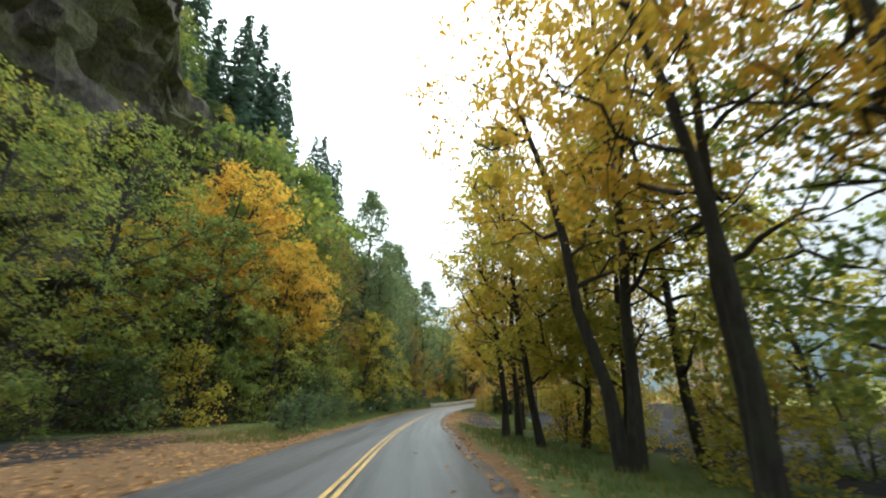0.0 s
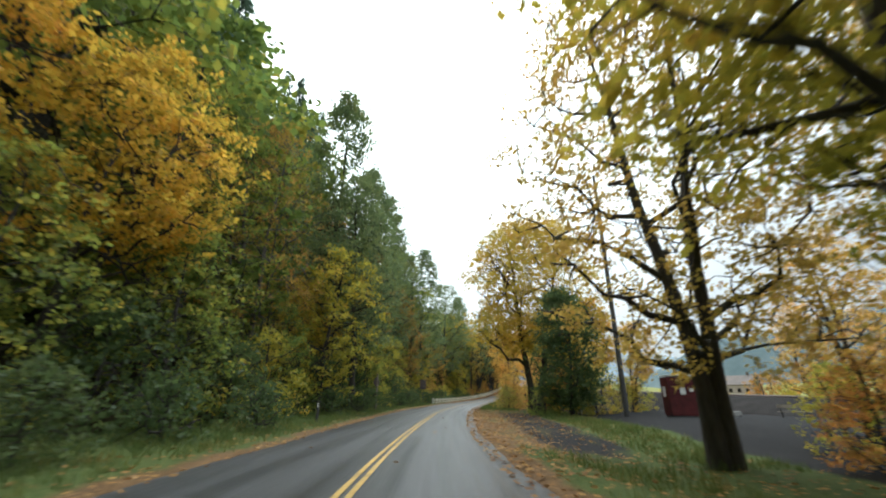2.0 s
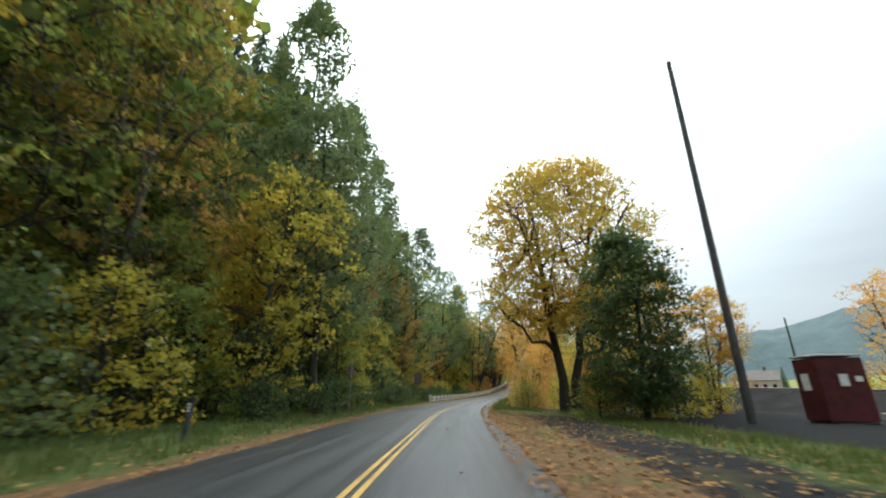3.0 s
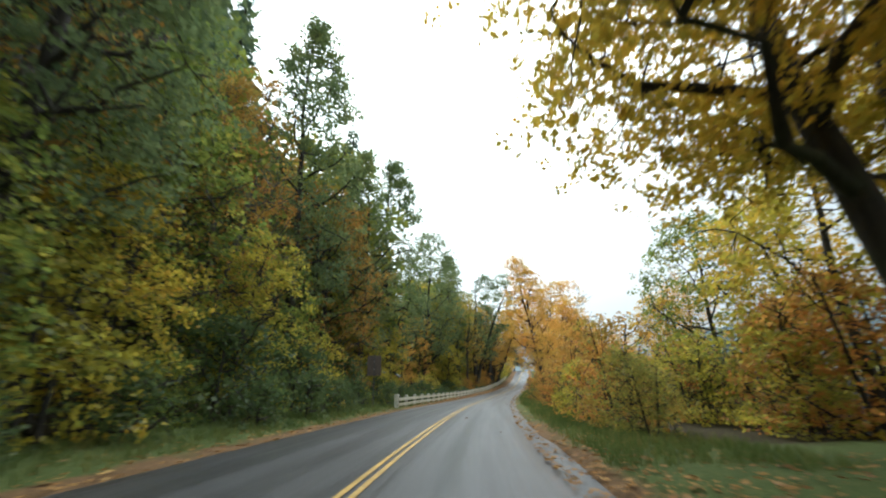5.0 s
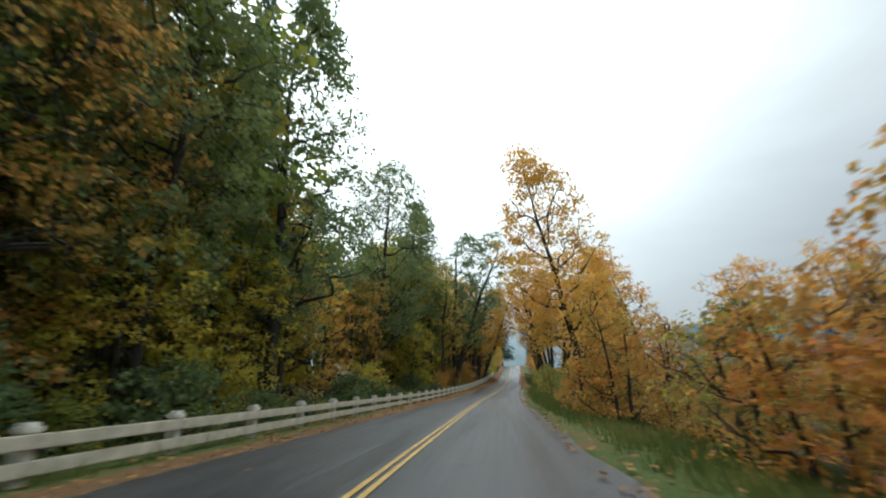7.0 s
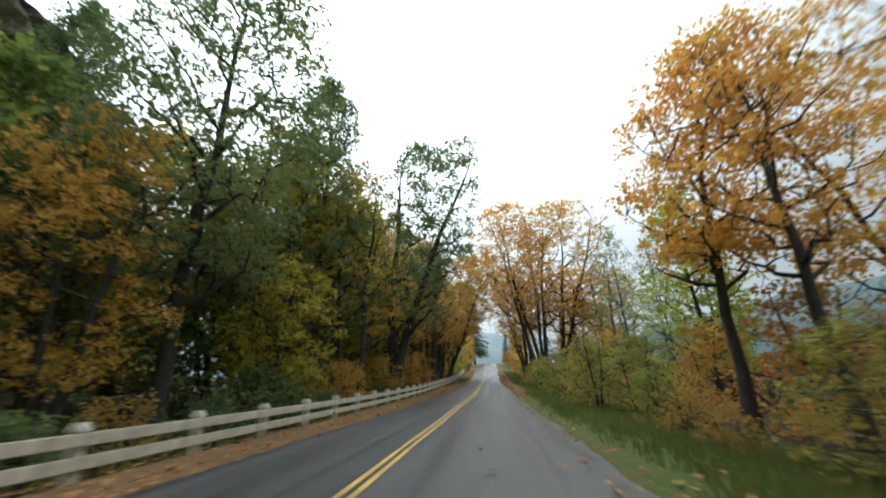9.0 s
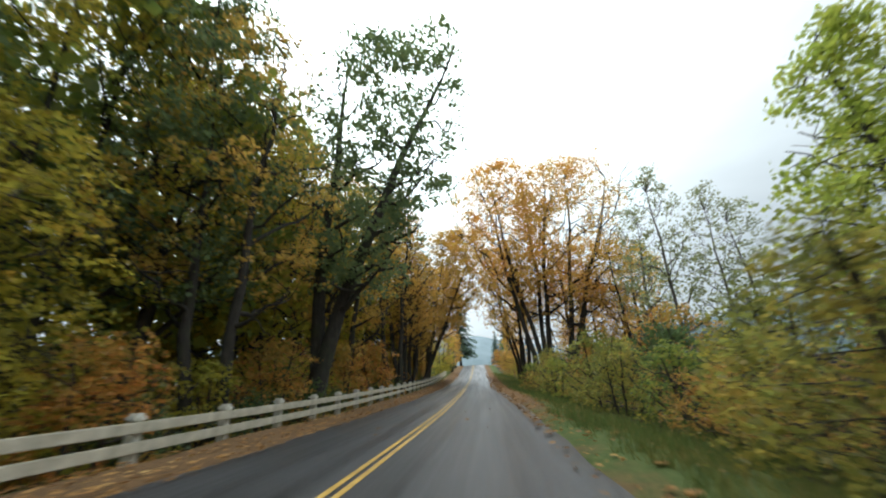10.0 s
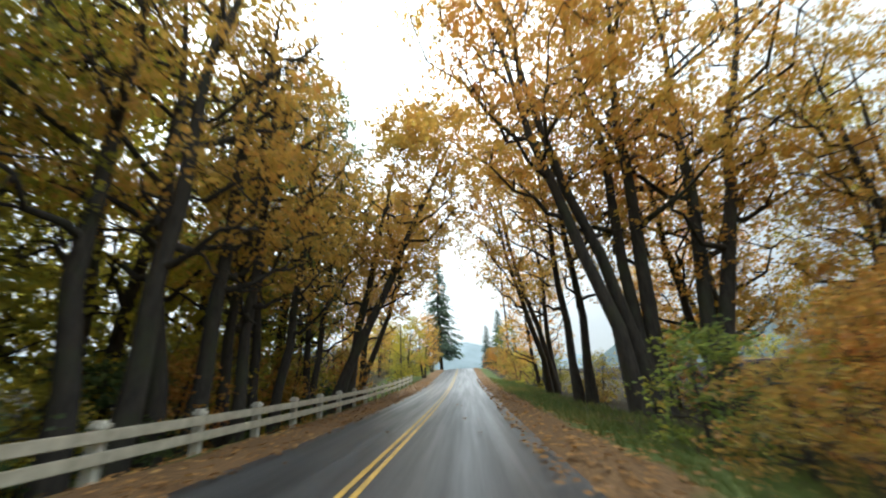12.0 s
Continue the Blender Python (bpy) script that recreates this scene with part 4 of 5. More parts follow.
plant("flame2", 35.5, 192.0, 10, 0.85)
plant("orange", 39.2, 169.9, 160, 0.55)
plant("flame2", 40.0, 168.6, 200, 1.15)
plant("flame2", 41.5, 179.5, 120, 1.1)
plant("wood", 45.0, 172.0, 30, 0.7)
for i, (x, y) in enumerate(((33.5, 160), (35.5, 164), (37, 168), (38.5, 173), (36, 177), (34.5, 181.5), (40, 163), (42, 169), (36, 156), (41, 178))):
    plant(("bush_r", "bush_o", "bush_y")[i % 3], x, y, 55 * i, 0.7 + 0.1 * (i % 4))
plant("yellow", 44.0, 176.0, 0, 0.6)
plant("flame2", 42.0, 186.0, 0, 0.7)
plant("fir2", 50.0, 254.0, 0, 0.46)
plant("fir2", 53.2, 254.0, 50, 0.64)
plant("flame2", 42.0, 73.0, 0, 0.95)
plant("flame2", 47.0, 69.0, 120, 0.8)
plant("bush_o", 40.0, 77.5, 0, 1.1)
plant("bush_y", 38.5, 72.5, 80, 0.8)
plant("fir2", 92.0, 150.0, 20, 0.3)
plant("yellow", 15.4, 60.5, 0, 0.7)
for i, (x, y) in enumerate(((27.6, 160.5), (28.8, 163.0), (30.2, 165.4), (31.6, 167.8), (26.8, 156.5), (15.8, 92.5), (16.4, 96.0), (18.4, 104.5))):
    plant(("bush_r", "bush_o", "bush_y", "bush_r")[i % 4], x, y, 63 * i, 0.62 if y > 110 else 0.5)
plant("bush_y", 14.5, 60.0, 0, 0.8)
plant("bush_y", 17.5, 64.5, 70, 0.9)
for i in range(11):
    plant(("bush_o", "bush_y", "bush_r")[i % 3], 44.0 + 1.2 * i + 2.5 * (i % 2) + 0.03 * i * i, 72 + 12 * i, 50 * i, 1.1 + 0.1 * (i % 3))
plant("fir2", 75.0, 160.0, 0, 0.2)
plant("fir2", 79.0, 164.0, 70, 0.24)

for i in range(11):
    # shrubs and small trees along the crest
    yy = 203 + 4.4 * i
    q = along(-half_l(yy) - 3.4 - 0.8 * (i % 3), yy)
    plant(("bush_y", "bush", "bush_m")[i % 3], q.x, q.y, 50 * i, 0.7 + 0.1 * (i * 5 % 4))
    q = along(-half_l(yy) - 8.5 - 0.8 * (i % 3), yy)
    plant(("ygreen", "flame2", "ygreen", "brown")[i % 4], q.x, q.y, 80 * i, (0.75, 0.5, 0.65, 0.45)[i % 4])
    q = along(half_r(yy) + 4.2 + 0.8 * (i % 3), yy)
    plant(("bush_o", "bush_y", "bush_m")[i % 3], q.x, q.y, 90 * i, 0.6 + 0.1 * (i * 3 % 4))

# wood on the far lane's side
for x, y, k, t, s in ((-17, 14, "greenL", 0, 0.68), (-18.0, 21, "greenL", 70, 0.84), (-15.5, 27.5, "green", 0, 0.85), (-18.6, 31, "yellow", 0, 1.7), (-14.6, 36.8, "yellow", 60, 1.45),
                      (-12.8, 33, "green2", 0, 0.8), (-12.0, 40, "green2", 70, 0.85), (-16.5, 45, "greenL", 200, 0.95), (-13.5, 49.5, "bare", 0, 1.0), (-14.5, 71, "bare", 90, 1.1), (-12, 82, "bare", 200, 1.0), (-20, 49, "back", 10, 1.3), (-12.2, 50, "green2", 120, 0.8), (-9.9, 54.5, "ygreen", 0, 1.12),
                      (-19, 54.5, "greenL", 30, 1.0), (-11.6, 58.2, "yellow", 200, 0.98), (-12.0, 63, "cotton", 0, 1.06), (-8.6, 66, "green2", 100, 0.7), (-8.6, 60.5, "cotton2", 200, 0.86), (-9.5, 72, "ygreen", 200, 0.75), (-9.7, 68.5, "cotton", 60, 0.84),
                      (-12.5, 76, "green", 30, 1.0), (-8.8, 79, "ygreen", 10, 0.8), (-10.2, 86.8, "green2", 100, 1.0), (-10.4, 90.8, "cotton", 150, 1.06), (-7.2, 101.5, "cotton", 240, 0.88), (-14, 83, "brown", 0, 1.0),
                      (-9.5, 95.5, "rust", 60, 0.98), (-8.8, 102, "brown", 30, 0.95), (-6.4, 100.5, "ygreen", 130, 0.9), (-13, 122, "fir", 10, 1.25), (-12, 98, "green", 0, 1.1), (-6, 107, "ygreen", 0, 0.9), (-5.6, 113.8, "brown", 0, 0.85), (-4.6, 111.5, "cotton", 100, 1.02),
                      (-10, 112, "rust", 100, 0.8), (-4.5, 121.5, "flame2", 200, 0.85), (-2.2, 130.5, "flame2", 20, 1.0), (-9, 120, "backy", 0, 1.0), (-9, 133, "back", 0, 0.8), (-1, 141, "green2", 30, 1.1), (1, 149, "back", 10, 1.1), (3, 155, "backy", 0, 1.1), (-12, 114, "back", 20, 1.2), (-13, 107, "back", 0, 1.4), (-11.5, 127, "brown", 40, 0.75), (-6, 135, "brown", 60, 0.7),
                      (3.2, 138.5, "ygreen", 0, 0.9), (7.0, 145, "brown", 0, 1.0), (4.4, 146.0, "cotton", 0, 0.9), (-0.8, 134.5, "cotton2", 30, 1.2), (-4.5, 150, "cotton2", 130, 0.8), (-4, 142, "back", 60, 0.8), (1.5, 143.5, "wood", 20, 0.85), (-10.0, 137.3, "cotton", 30, 0.78), (9.7, 151.4, "cottonl", 0, 1.05), (8, 158, "brown", 80, 1.0),
                      (10.5, 161, "brown", 200, 1.0), (14.9, 168.2, "brown", 0, 1.05), (17.0, 175.2, "brown", 190, 0.8), (11.0, 175.5, "wood", 30, 1.1), (12.6, 181, "wood", 100, 0.85), (5.4, 153.8, "wood", 80, 0.95), (7.5, 172, "wood", 200, 0.75), (16.8, 188, "wood", 60, 0.7), (15.5, 184, "cotton2", 0, 0.95), (19.4, 181, "archl", 0, 1.0), (20.5, 188.5, "archl", 20, 0.85), (9.2, 169, "wood", 250, 0.95), (15.7, 170.4, "brown", 30, 1.02), (16.3, 172.8, "brown", 300, 0.85), (18.0, 180.0, "brown", 240, 0.75),
                      (14, 181, "ygreen", 0, 1.05), (19.5, 193, "flame2", 0, 0.7), (26, 208, "ygreen", 0, 0.7), (28.6, 213, "flame2", 0, 0.6), (32, 227, "flame2", 0, 0.55), (42, 214, "flame2", 80, 0.6), (47.5, 233, "green", 0, 0.55), (7.4, 156, "bush_o", 0, 1.1), (8.6, 161, "bush_y", 50, 1.1), (10.8, 165.5, "bush_o", 90, 1.0), (12.4, 172.5, "bush_y", 0, 1.1), (14.8, 177, "bush_o", 30, 1.0), (17.2, 182.5, "bush_y", 0, 0.9), (6.5, 151, "bush_y", 0, 1.1), (37.2, 246, "fir2", 90, 1.05), (24.5, 222, "flame2", 10, 0.5),
                      (-24, 30, "backy", 90, 0.6), (-23, 41, "back", 150, 1.3), (-22, 57, "back", 60, 1.4), (-21, 68, "cotton", 200, 0.9), (-20, 80, "back", 250, 1.5), (-20, 93, "cotton2", 270, 1.1),
                      (-17, 105, "back", 20, 1.4), (-15, 118, "cotton2", 30, 1.0), (-13, 130, "back", 50, 0.9), (-10, 147, "back", 90, 1.0), (4, 163, "wood", 140, 0.9), (6.0, 167, "backy", 40, 1.0), (-3, 166, "back", 220, 1.2), (-2, 158, "backy", 100, 1.3), (3, 168, "back", 130, 1.2), (7, 180, "backy", 160, 1.2), (12, 192, "back", 0, 1.0)):
    plant(k, x, y, t, s)
for i, (x, y) in enumerate(((-16, 17), (-15.6, 21.5), (-14.8, 25), (-13, 29.5), (-12, 36.6), (-11, 39), (-10.8, 43), (-11, 47), (-10.4, 52.5), (-10.5, 55.5), (-10, 60.5), (-9.4, 64), (-8.9, 69.5), (-8.6, 73.5), (-8.2, 76.5),
                            (-7.9, 80.5), (-7.5, 84), (-7.4, 87.2), (-6.7, 90.3), (-7.2, 93.5), (-5.6, 97.5), (-4.8, 100.8), (-5.2, 104), (-3.2, 107.6), (-2.6, 111), (-2.4, 114.6), (-1.0, 118.2), (-0.4, 121.8), (0.6, 125.4), (1.2, 128.8),
                            (2.6, 132.2), (3.2, 135.8), (4.2, 139), (4.8, 142.4), (6.4, 146), (6.8, 149.6), (8.2, 153), (8.6, 156.6), (10, 160), (10.6, 163.4), (12, 167), (13.4, 171.4), (14.6, 175), (15.6, 179.4), (17, 183.6))):
    plant(("bush", "bush_d", "bush_y", "bush", "bush_r" if y > 95 else "bush_d")[i % 5], x, y, 67 * i, 0.8 + 0.13 * (i * 7 % 5))

for i in range(19):
    yy = 137 + 2.7 * i
    q = along(-7.2 - 1.1 * (i * 5 % 3), yy)
    plant(("bush_o", "bush_m", "bush_y")[i % 3], q.x, q.y, 57 * i, 0.75 + 0.12 * (i * 7 % 4))

# small growth along the verge of the far lane
for i in range(40):
    yy = 22 + 4.3 * i
    if 40 < yy < 49:
        continue
    q = along((-half_l(yy) - 2.3 if yy < 85 else -6.3) - 0.7 * (i * 5 % 4) / 3, yy)
    plant(("weed", "weed", "bush_d", "weed")[i % 4], q.x, q.y, 83 * i, (1.0 if i % 4 != 2 else 0.35) + 0.08 * (i * 3 % 4))

# firs and scrub on the cliff top
for i in range(25):
    yy = 44 + 3.3 * i
    plant("fir" if i % 3 else "fir2", cliff_x(yy) - 10 - 2.4 * (i * 7 % 4), yy, 47 * i, (0.9 if i % 3 else 0.65) + 0.07 * (i * 5 % 4), cliff_top(yy) - 1.0)
for i in range(12):
    yy = 30 + 4.6 * i
    plant(("bush_y", "bush", "bush_y", "bush_d")[i % 4], cliff_x(yy) - 3.6 - 0.5 * (i % 3), yy, 71 * i, 0.6 + 0.12 * (i * 3 % 4), cliff_top(yy) - 0.2)
for x, y, k, t, s in ((-33, 40, "green", 0, 0.7), (-32, 34, "green", 90, 0.75), (-34, 28, "fir", 200, 0.8), (-32.5, 50, "ygreen", 60, 0.5)):
    plant(k, x, y, t, s, cliff_top(y))
for key, m in used.items():
    PROTO[key].matrix_basis = m

# ---- the cliff ----
verts, faces = [], []
CY, CZ = frange(-30, 190, 0.8), frange(0, 1.0, 0.025)
for y in CY:
    top = cliff_top(y)
    for s in CZ:
        z = top * s
        p = Vector((cliff_x(y) + 0.5 - 3.2 * s, y, z))
        # columns and ledges of the basalt, broken by hollows
        column = noise.cell((y * 0.55 + 0.4 * noise.noise((0, z * 0.15, 1.7)), math.floor(z / 5.0) * 1.3, 0.5))
        ledge = noise.cell((math.floor(y / 4.5) * 1.1, z * 0.28, 4.5))
        p.x += column * 0.8 + ledge * 0.9
        p.x += noise.noise((y * 0.16, z * 0.22, 0.3)) * 1.7 + noise.noise((y * 0.5, z * 0.7, 5.3)) * 0.8
        p.z += noise.noise((y * 0.3, 2.2, z * 0.1)) * 0.6 + noise.noise((y * 1.1, 4.2, z * 0.6)) * 0.25
        verts.append(p)
    verts.append(Vector((cliff_x(y) - 30, y, top + 2.0)))
nz = len(CZ) + 1
for i in range(len(CY) - 1):
    for j in range(nz - 1):
        a = i * nz + j
        faces.append((a, a + nz, a + nz + 1, a + 1))
cliff = tagged(mesh_object("cliff", verts, faces, ROCK, smooth=False), "mossy basalt cliff rising behind the trees", "cliff", kind="structure")

# ---- distant hills ----
def ridge(name, radius, heights, material, label):
    vs, fs = [], []
    for i, a in enumerate(frange(-50, 110, 1.0)):
        h = float(np.interp(a, [q[0] for q in heights], [q[1] for q in heights]))
        h *= 1 + 0.12 * noise.noise((a * 0.12, radius, 0)) + 0.05 * noise.noise((a * 0.9, radius, 2))
        for r, k in ((radius * 0.8, -0.02), (radius * 0.9, 0.6), (radius, 1.0), (radius * 1.15, 0.9)):
            vs.append((math.sin(radians(a)) * r, math.cos(radians(a)) * r, h * k - 8 * (k < 0)))
        if i:
            b = i * 4
            for j in range(3):
                fs.append((b - 4 + j, b + j, b + j + 1, b - 3 + j))
    return tagged(mesh_object(name, vs, fs, material), label, "hill", kind="structure")


# the haze on both ridges is only in their material colour
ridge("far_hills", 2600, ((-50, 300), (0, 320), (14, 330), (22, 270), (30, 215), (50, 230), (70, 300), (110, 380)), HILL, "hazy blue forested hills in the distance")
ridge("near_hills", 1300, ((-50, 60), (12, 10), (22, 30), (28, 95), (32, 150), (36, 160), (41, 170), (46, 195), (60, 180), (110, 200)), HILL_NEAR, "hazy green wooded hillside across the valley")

# ---- utility poles ----
def utility_pole(x, y, height, dz, label, radius=0.17):
    root = tagged(new("utility_pole"), label, "utility pole", "utility poles")
    t = Tubes()
    t.add([(0, 0, -0.6), (0, 0, height * 0.5), (0, 0, height)], [radius, radius * 0.85, radius * 0.68], 14)
    shaft = mesh_object("shaft", t.verts, t.faces, POLE_WOOD, root)
    bm = bmesh.new()
    bmesh.ops.create_cone(bm, cap_ends=True, segments=14, radius1=radius * 0.72, radius2=radius * 0.5, depth=0.08, matrix=Matrix.Translation((0, 0, height + 0.03)))
    part("pole_top", bm, POLE_WOOD, root)
    root.matrix_basis = pose(x, y, dz)
    return root


utility_pole(10.95, 51.6, 17.6, -0.05, "tall dark bare wooden utility pole beside the pull-out")
utility_pole(44.8, 225.0, 18.0, 8.0, "distant wooden utility pole near the hill crest")
utility_pole(24.9, 205.0, 6.0, 6.7, "slender grey pole on the verge past the fence", 0.08)
utility_pole(23.0, 63.0, 6.0, 0.0, "short thin wooden pole behind the red booth", 0.08)

# ---- red booth ----
booth = tagged(new("booth"), "dull red wooden booth with pale roof on the gravel lot", "booth")
W, D, H = 1.85, 1.45, 2.7
bm = bmesh.new()
box(bm, (W, D, H - 0.15), (0, 0, H / 2 + 0.05), 0.02)
part("body", bm, RED_PAINT, booth)
bm = bmesh.new()
box(bm, (W + 0.08, D + 0.08, 0.07), (0, 0, H + 0.08), 0.02)
part("roof", bm, PALE, booth, "pale flat roof")
for x, z, w, h in ((0.0, 1.75, 0.36, 0.5), (0.58, 1.8, 0.28, 0.22)):
    bm = bmesh.new()
    box(bm, (w, 0.03, h), (x, -D / 2 - 0.018, z), 0.005)
    part("notice", bm, PALE, booth, "pale notice board")
bm = bmesh.new()
box(bm, (0.03, 0.5, 0.7), (-W / 2 - 0.018, 0.1, 1.7), 0.005)
part("notice", bm, PALE, booth, "pale notice board")
bm = bmesh.new()
box(bm, (W - 0.1, D - 0.1, 0.22), (0, 0, -0.01), 0.02)
part("skid", bm, POLE_WOOD, booth)
booth.matrix_basis = pose(14.7, 51.8, ground_at(14.7 - path_x(51.8) + off_c(51.8), 51.8).z - 0.03, 0, 0, -8) @ Matrix.Diagonal((0.93, 0.93, 0.93, 1))

# ---- small things on the lot, and the farm behind it ----
def lot_place(x, y, turn, lift=0.0):
    return pose(x, y, ground_at(x - path_x(y) + off_c(y), y).z + lift, 0, 0, turn)


slab = tagged(new("concrete_block"), "low grey concrete block lying on the dark lot", "block")
bm = bmesh.new()
box(bm, (1.3, 0.6, 0.34), (0, 0, 0.15), 0.05)
part("body", bm, CONCRETE, slab)
for x in (-0.4, 0.4):
    bm = bmesh.new()
    box(bm, (0.14, 0.66, 0.14), (x, 0, 0.02), 0.02)
    part("foot", bm, POLE_WOOD, slab)
slab.matrix_basis = lot_place(20.4, 55.5, 20)

bench = tagged(new("bench"), "plain dark wooden bench at the edge of the lot", "bench")
for y in (-0.14, 0.02, 0.18):
    bm = bmesh.new()
    box(bm, (1.7, 0.14, 0.05), (0, y, 0.45), 0.01)
    part("seat_board", bm, GREY_WOOD, bench)
for x in (-0.65, 0.65):
    for y in (-0.15, 0.19):
        bm = bmesh.new()
        box(bm, (0.09, 0.09, 0.5), (x, y, 0.18), 0.01)
        part("leg", bm, POLE_WOOD, bench)
bm = bmesh.new()
box(bm, (1.7, 0.05, 0.2), (0, 0.26, 0.8), 0.01)
back = part("backrest", bm, GREY_WOOD, bench)
for x in (-0.65, 0.65):
    bm = bmesh.new()
    box(bm, (0.07, 0.06, 0.55), (x, 0.31, 0.64), 0.01)
    part("back_post", bm, POLE_WOOD, back)
bench.matrix_basis = lot_place(22.6, 52.5, -35)


def farmhouse(x, y, turn):
    root = tagged(new("farmhouse"), "distant pale farmhouse with a grey gabled roof", "house")
    w, d, h, top = 13.0, 8.0, 4.6, 8.0
    mesh_object("wall", [(-w / 2, -d / 2, -1), (w / 2, -d / 2, -1), (w / 2, d / 2, -1), (-w / 2, d / 2, -1), (-w / 2, -d / 2, h), (w / 2, -d / 2, h),
                         (w / 2, d / 2, h), (-w / 2, d / 2, h), (-w / 2, 0, top - 0.2), (w / 2, 0, top - 0.2)],
                [(0, 1, 5, 4), (1, 2, 6, 9, 5), (2, 3, 7, 6), (3, 0, 4, 8, 7)], HOUSE_WALL, root, smooth=False)
    for side in (-1, 1):
        bm = bmesh.new()
        box(bm, (w + 1.0, math.hypot(d / 2, top - h) + 0.6, 0.25), turn=Matrix.Rotation(-side * math.atan2(top - h, d / 2), 4, "X"))
        slope = part("roof", bm, SIGN_BACK, root)
        slope.matrix_basis = pose(0, side * (d / 4 + 0.15), (h + top) / 2 - 0.05)
    for x0 in (-4.3, -1.4, 1.4, 4.3):
        bm = bmesh.new()
        box(bm, (1.2, 0.08, 1.5), (x0, -d / 2 - 0.03, 2.3), 0.02)
        part("window", bm, BALLAST, root)
    bm = bmesh.new()
    box(bm, (0.9, 0.9, 2.2), (3.0, 0.4, top + 0.4), 0.05)
    part("chimney", bm, SIGN_BACK, root)
    root.matrix_basis = lot_place(x, y, turn, -0.3)


farmhouse(122.0, 200.0, -28)


# ---- road signs and marker ----
def sign_post(x, y, height, turn, wood, width, panel, label):
    root = tagged(new("road_sign"), label, "road sign", "road signs")
    bm = bmesh.new()
    box(bm, (width, width, height + 0.5), (0, 0, (height - 0.5) / 2), 0.01)
    part("post", bm, wood, root)
    bm = bmesh.new()
    w, h, tilt = panel
    box(bm, (w, 0.03, h), (0, 0, 0), 0.012)
    bmesh.ops.transform(bm, matrix=pose(0, width / 2 + 0.018, height - 0.72, 0, tilt, 0), verts=bm.verts)
    part("panel", bm, SIGN_BACK, root, "dull brown back of a sign panel")
    for z in (height - 0.45, height - 1.0):
        bm = bmesh.new()
        box(bm, (0.05, 0.02, 0.05), (0, -width / 2 - 0.01, z), 0.006)
        part("bolt", bm, METAL, root)
    root.matrix_basis = pose(x, y, road_z(y) - 0.02, 0, 0, turn)


sign_post(-6.85, 62.5, 3.2, 62, GREY_WOOD, 0.09, (0.75, 0.75, 45), "diamond road sign seen edge-on on a pale wooden post")
sign_post(-3.7, 89.0, 3.5, 8, POLE_WOOD, 0.08, (0.95, 1.35, 0), "large brown road sign seen from behind on a grey post")
marker = tagged(new("marker_post"), "short grey marker post with a pale plate in the grass", "marker post")
bm = bmesh.new()
box(bm, (0.13, 0.13, 1.4), (0, 0, 0.2), 0.02)
part("post", bm, POLE_WOOD, marker)
bm = bmesh.new()
box(bm, (0.19, 0.19, 0.06), (0, 0, 0.93), 0.02)
part("post_cap", bm, POLE_WOOD, marker)
bm = bmesh.new()
box(bm, (0.075, 0.016, 0.2), (0, -0.074, 0.74), 0.004)
plate = part("plate", bm, PALE, marker, "small pale number plate")
for z in (0.70, 0.77):
    bm = bmesh.new()
    box(bm, (0.045, 0.006, 0.04), (0, -0.085, z))
    part("bar", bm, POLE_WOOD, plate)
marker.matrix_basis = pose(-7.35, 45.4, road_z(45) + 0.08, 0, 0, 5)


# ---- fallen leaves and grass along the verges ----
def verge_points(rng, n, y0, y1, side, near, far, pack=1.0):
    out = []
    for _ in range(n):
        y = rng.uniform(y0, y1)
        e = near + (far - near) * rng.uniform(0, 1) ** pack
        u = half_r(y) + e if side > 0 else -half_l(y) - e
        p = ground_at(u, y)
        out.append((p.x, p.y, p.z))
    return np.array(out)


rng = np.random.default_rng(77)
spots = [verge_points(rng, 3200, -4, 75, 1, -0.4, 2.2, 1.8), verge_points(rng, 2000, 75, 200, 1, -0.35, 1.6, 1.8), verge_points(rng, 5000, -4, 200, -1, -0.3, 1.9, 1.6),
         verge_points(rng, 4200, 30, 68, 1, 0.0, 7.5, 1.3), verge_points(rng, 900, 68, 205, 1, 0.5, 4.0), verge_points(rng, 2600, 138, 205, 1, -0.3, 2.4, 1.5), verge_points(rng, 4200, -2, 26, -1, 0.0, 9.0, 1.2), verge_points(rng, 3000, 95, 205, -1, 0.0, 2.5, 1.2), verge_points(rng, 60, 0, 200, 1, -2.4, 0.0), verge_points(rng, 60, 0, 200, -1, -2.4, 0.0)]
spots = np.concatenate(spots)
spots[:, 2] += rng.uniform(0.02, 0.07, len(spots))
q = leaf_quads(rng, spots, 0.14, 0.0, 0.45)
q[:, :, 2] = spots[:, None, 2] + (q[:, :, 2] - spots[:, None, 2]) * 0.25
tagged(quads_object("fallen_leaves", q, LITTER), "fallen orange and brown leaves along the road edges", "leaf litter", kind="stuff")

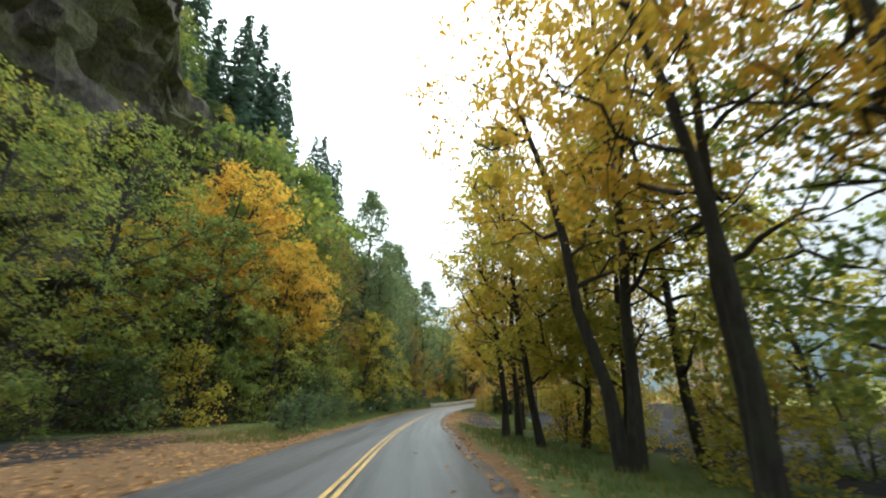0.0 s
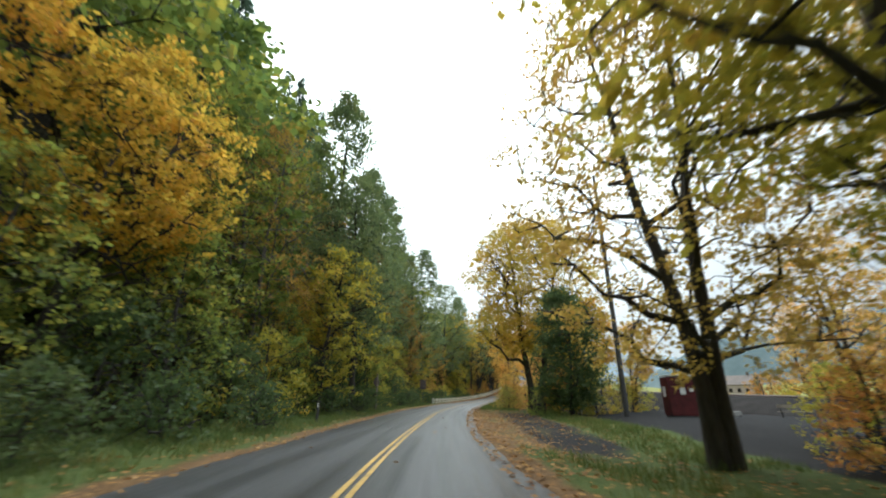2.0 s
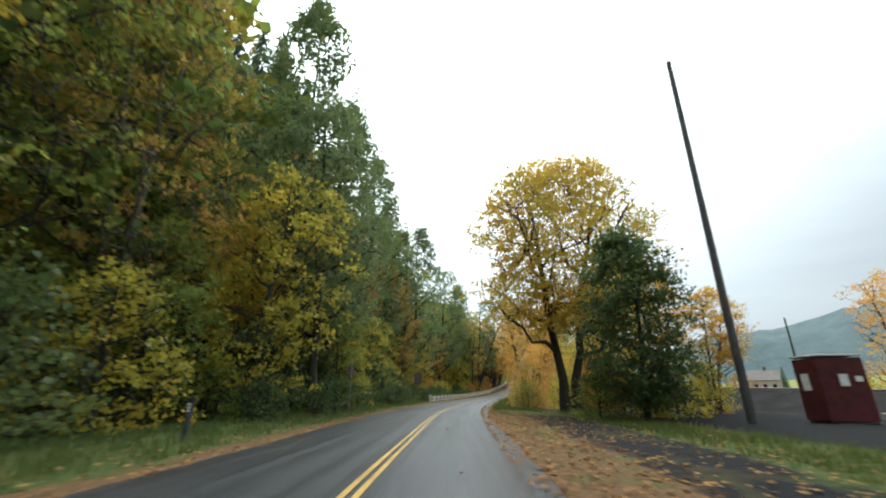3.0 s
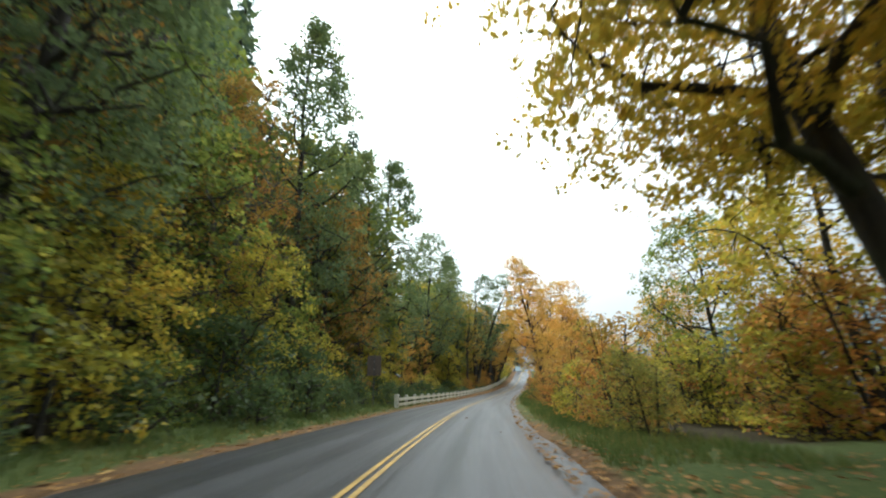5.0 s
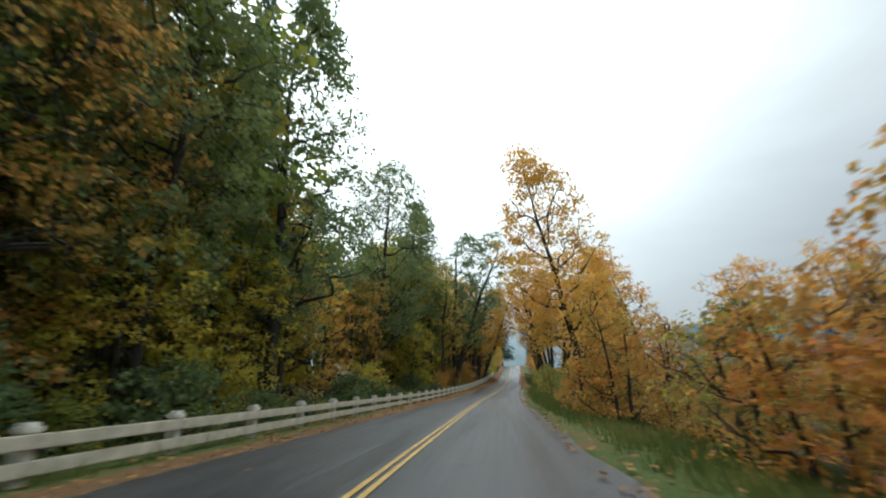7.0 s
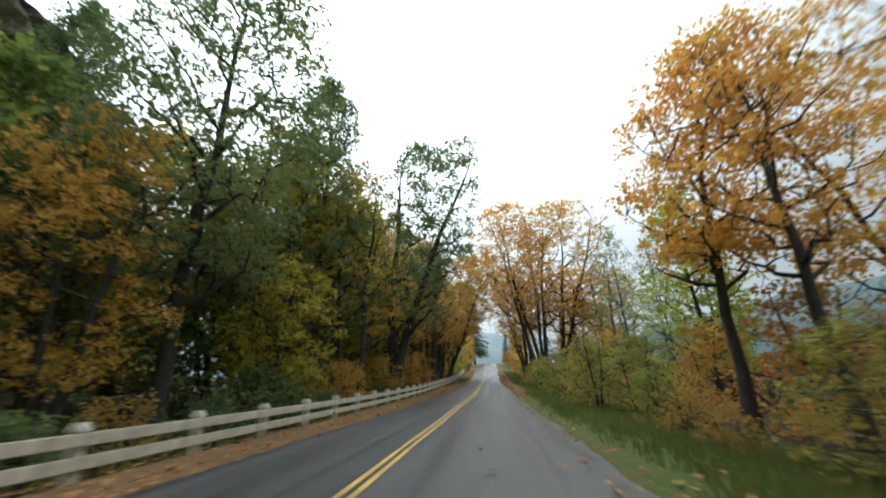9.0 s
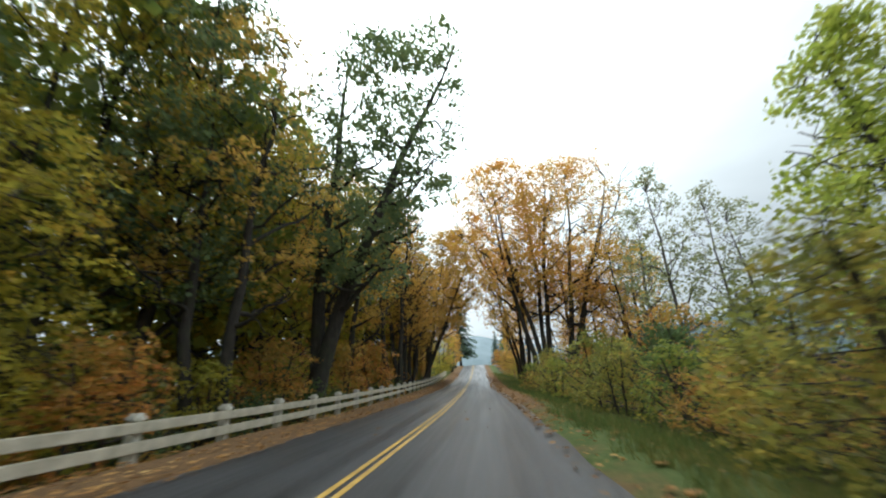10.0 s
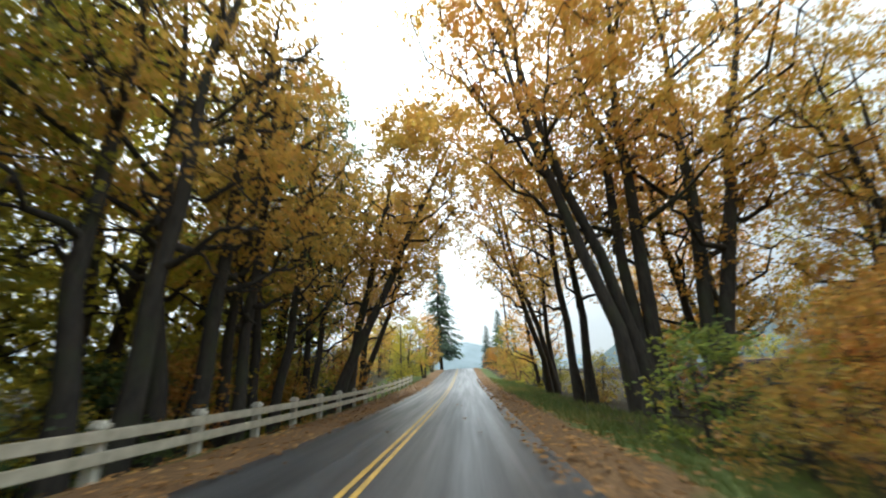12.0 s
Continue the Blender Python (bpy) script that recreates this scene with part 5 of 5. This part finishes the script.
tufts = np.concatenate([verge_points(rng, 1000, 0, 34, 1, 0.7, 4.5, 0.8), verge_points(rng, 1300, 34, 66, 1, 4.6, 7.6, 0.8), verge_points(rng, 5600, 66, 142, 1, 0.5, 4.2, 0.9), verge_points(rng, 2400, 142, 205, 1, 1.0, 4.2, 0.8), verge_points(rng, 2800, 16, 95, -1, 0.6, 4.2, 0.8), verge_points(rng, 900, 95, 205, -1, 2.2, 4.8, 0.8), verge_points(rng, 500, -5, 18, -1, 10.5, 14.0)])
foot = np.repeat(tufts, 7, 0) + rng.normal(size=(len(tufts) * 7, 3)) * (0.10, 0.10, 0.0)
ln = rng.uniform(0.08, 0.24, len(foot)) * np.repeat(rng.uniform(0.6, 1.4, len(tufts)), 7)
ang = rng.uniform(0, 2 * math.pi, len(foot))
side = np.stack([np.cos(ang), np.sin(ang), ang * 0], 1) * 0.014
tip = rng.normal(size=(len(foot), 3)) * 0.35
tip[:, 2] = 1.0
tip *= ln[:, None]
q = np.stack([foot - side, foot + side, foot + tip + side * 0.3, foot + tip - side * 0.3], 1)
q[:, :2, 2] -= 0.04
tagged(quads_object("grass", q, BLADE), "rough green grass along the verges", "grass", kind="stuff")


# ---- railway bank beyond the lot ----
verts, faces, top_y = [], [], frange(-30, 300, 6.0)
bank_u = table([(-30, 27), (60, 30), (110, 22), (165, 22), (300, 22)])
bank_z = table([(-30, 0.8), (60, 0.85), (105, 2.2), (165, 3.9), (230, 8.0), (300, 9.0)])
for y in top_y:
    for du, z in ((-4.0, None), (-3.2, 0.0), (0.0, 1.0), (4.0, 1.0), (9.0, None)):
        p = ground_at(bank_u(y) + du, y)
        if z is None:
            p.z -= 0.6
        else:
            p.z = p.z + 0.1 + (bank_z(y) - p.z) * z + 0.12 * noise.noise((y * 0.2, du, 1.0))
        verts.append(p)
for i in range(len(top_y) - 1):
    for j in range(4):
        a = i * 5 + j
        faces.append((a, a + 1, a + 6, a + 5))
tagged(mesh_object("railway_bank", verts, faces, BALLAST, smooth=False), "long dark ballast bank of a railway beyond the lot", "railway bank", kind="structure")
for du in (1.2, 2.65):
    t = Tubes()
    line = []
    for y in top_y:
        p = ground_at(bank_u(y) + du, y)
        line.append((p.x, p.y, bank_z(y) + 0.2))
    t.add(line, [0.07] * len(line), 5)
    tagged(mesh_object("railway_rail", t.verts, t.faces, RUST), "rusty brown steel rail on the bank", "rail", kind="structure")
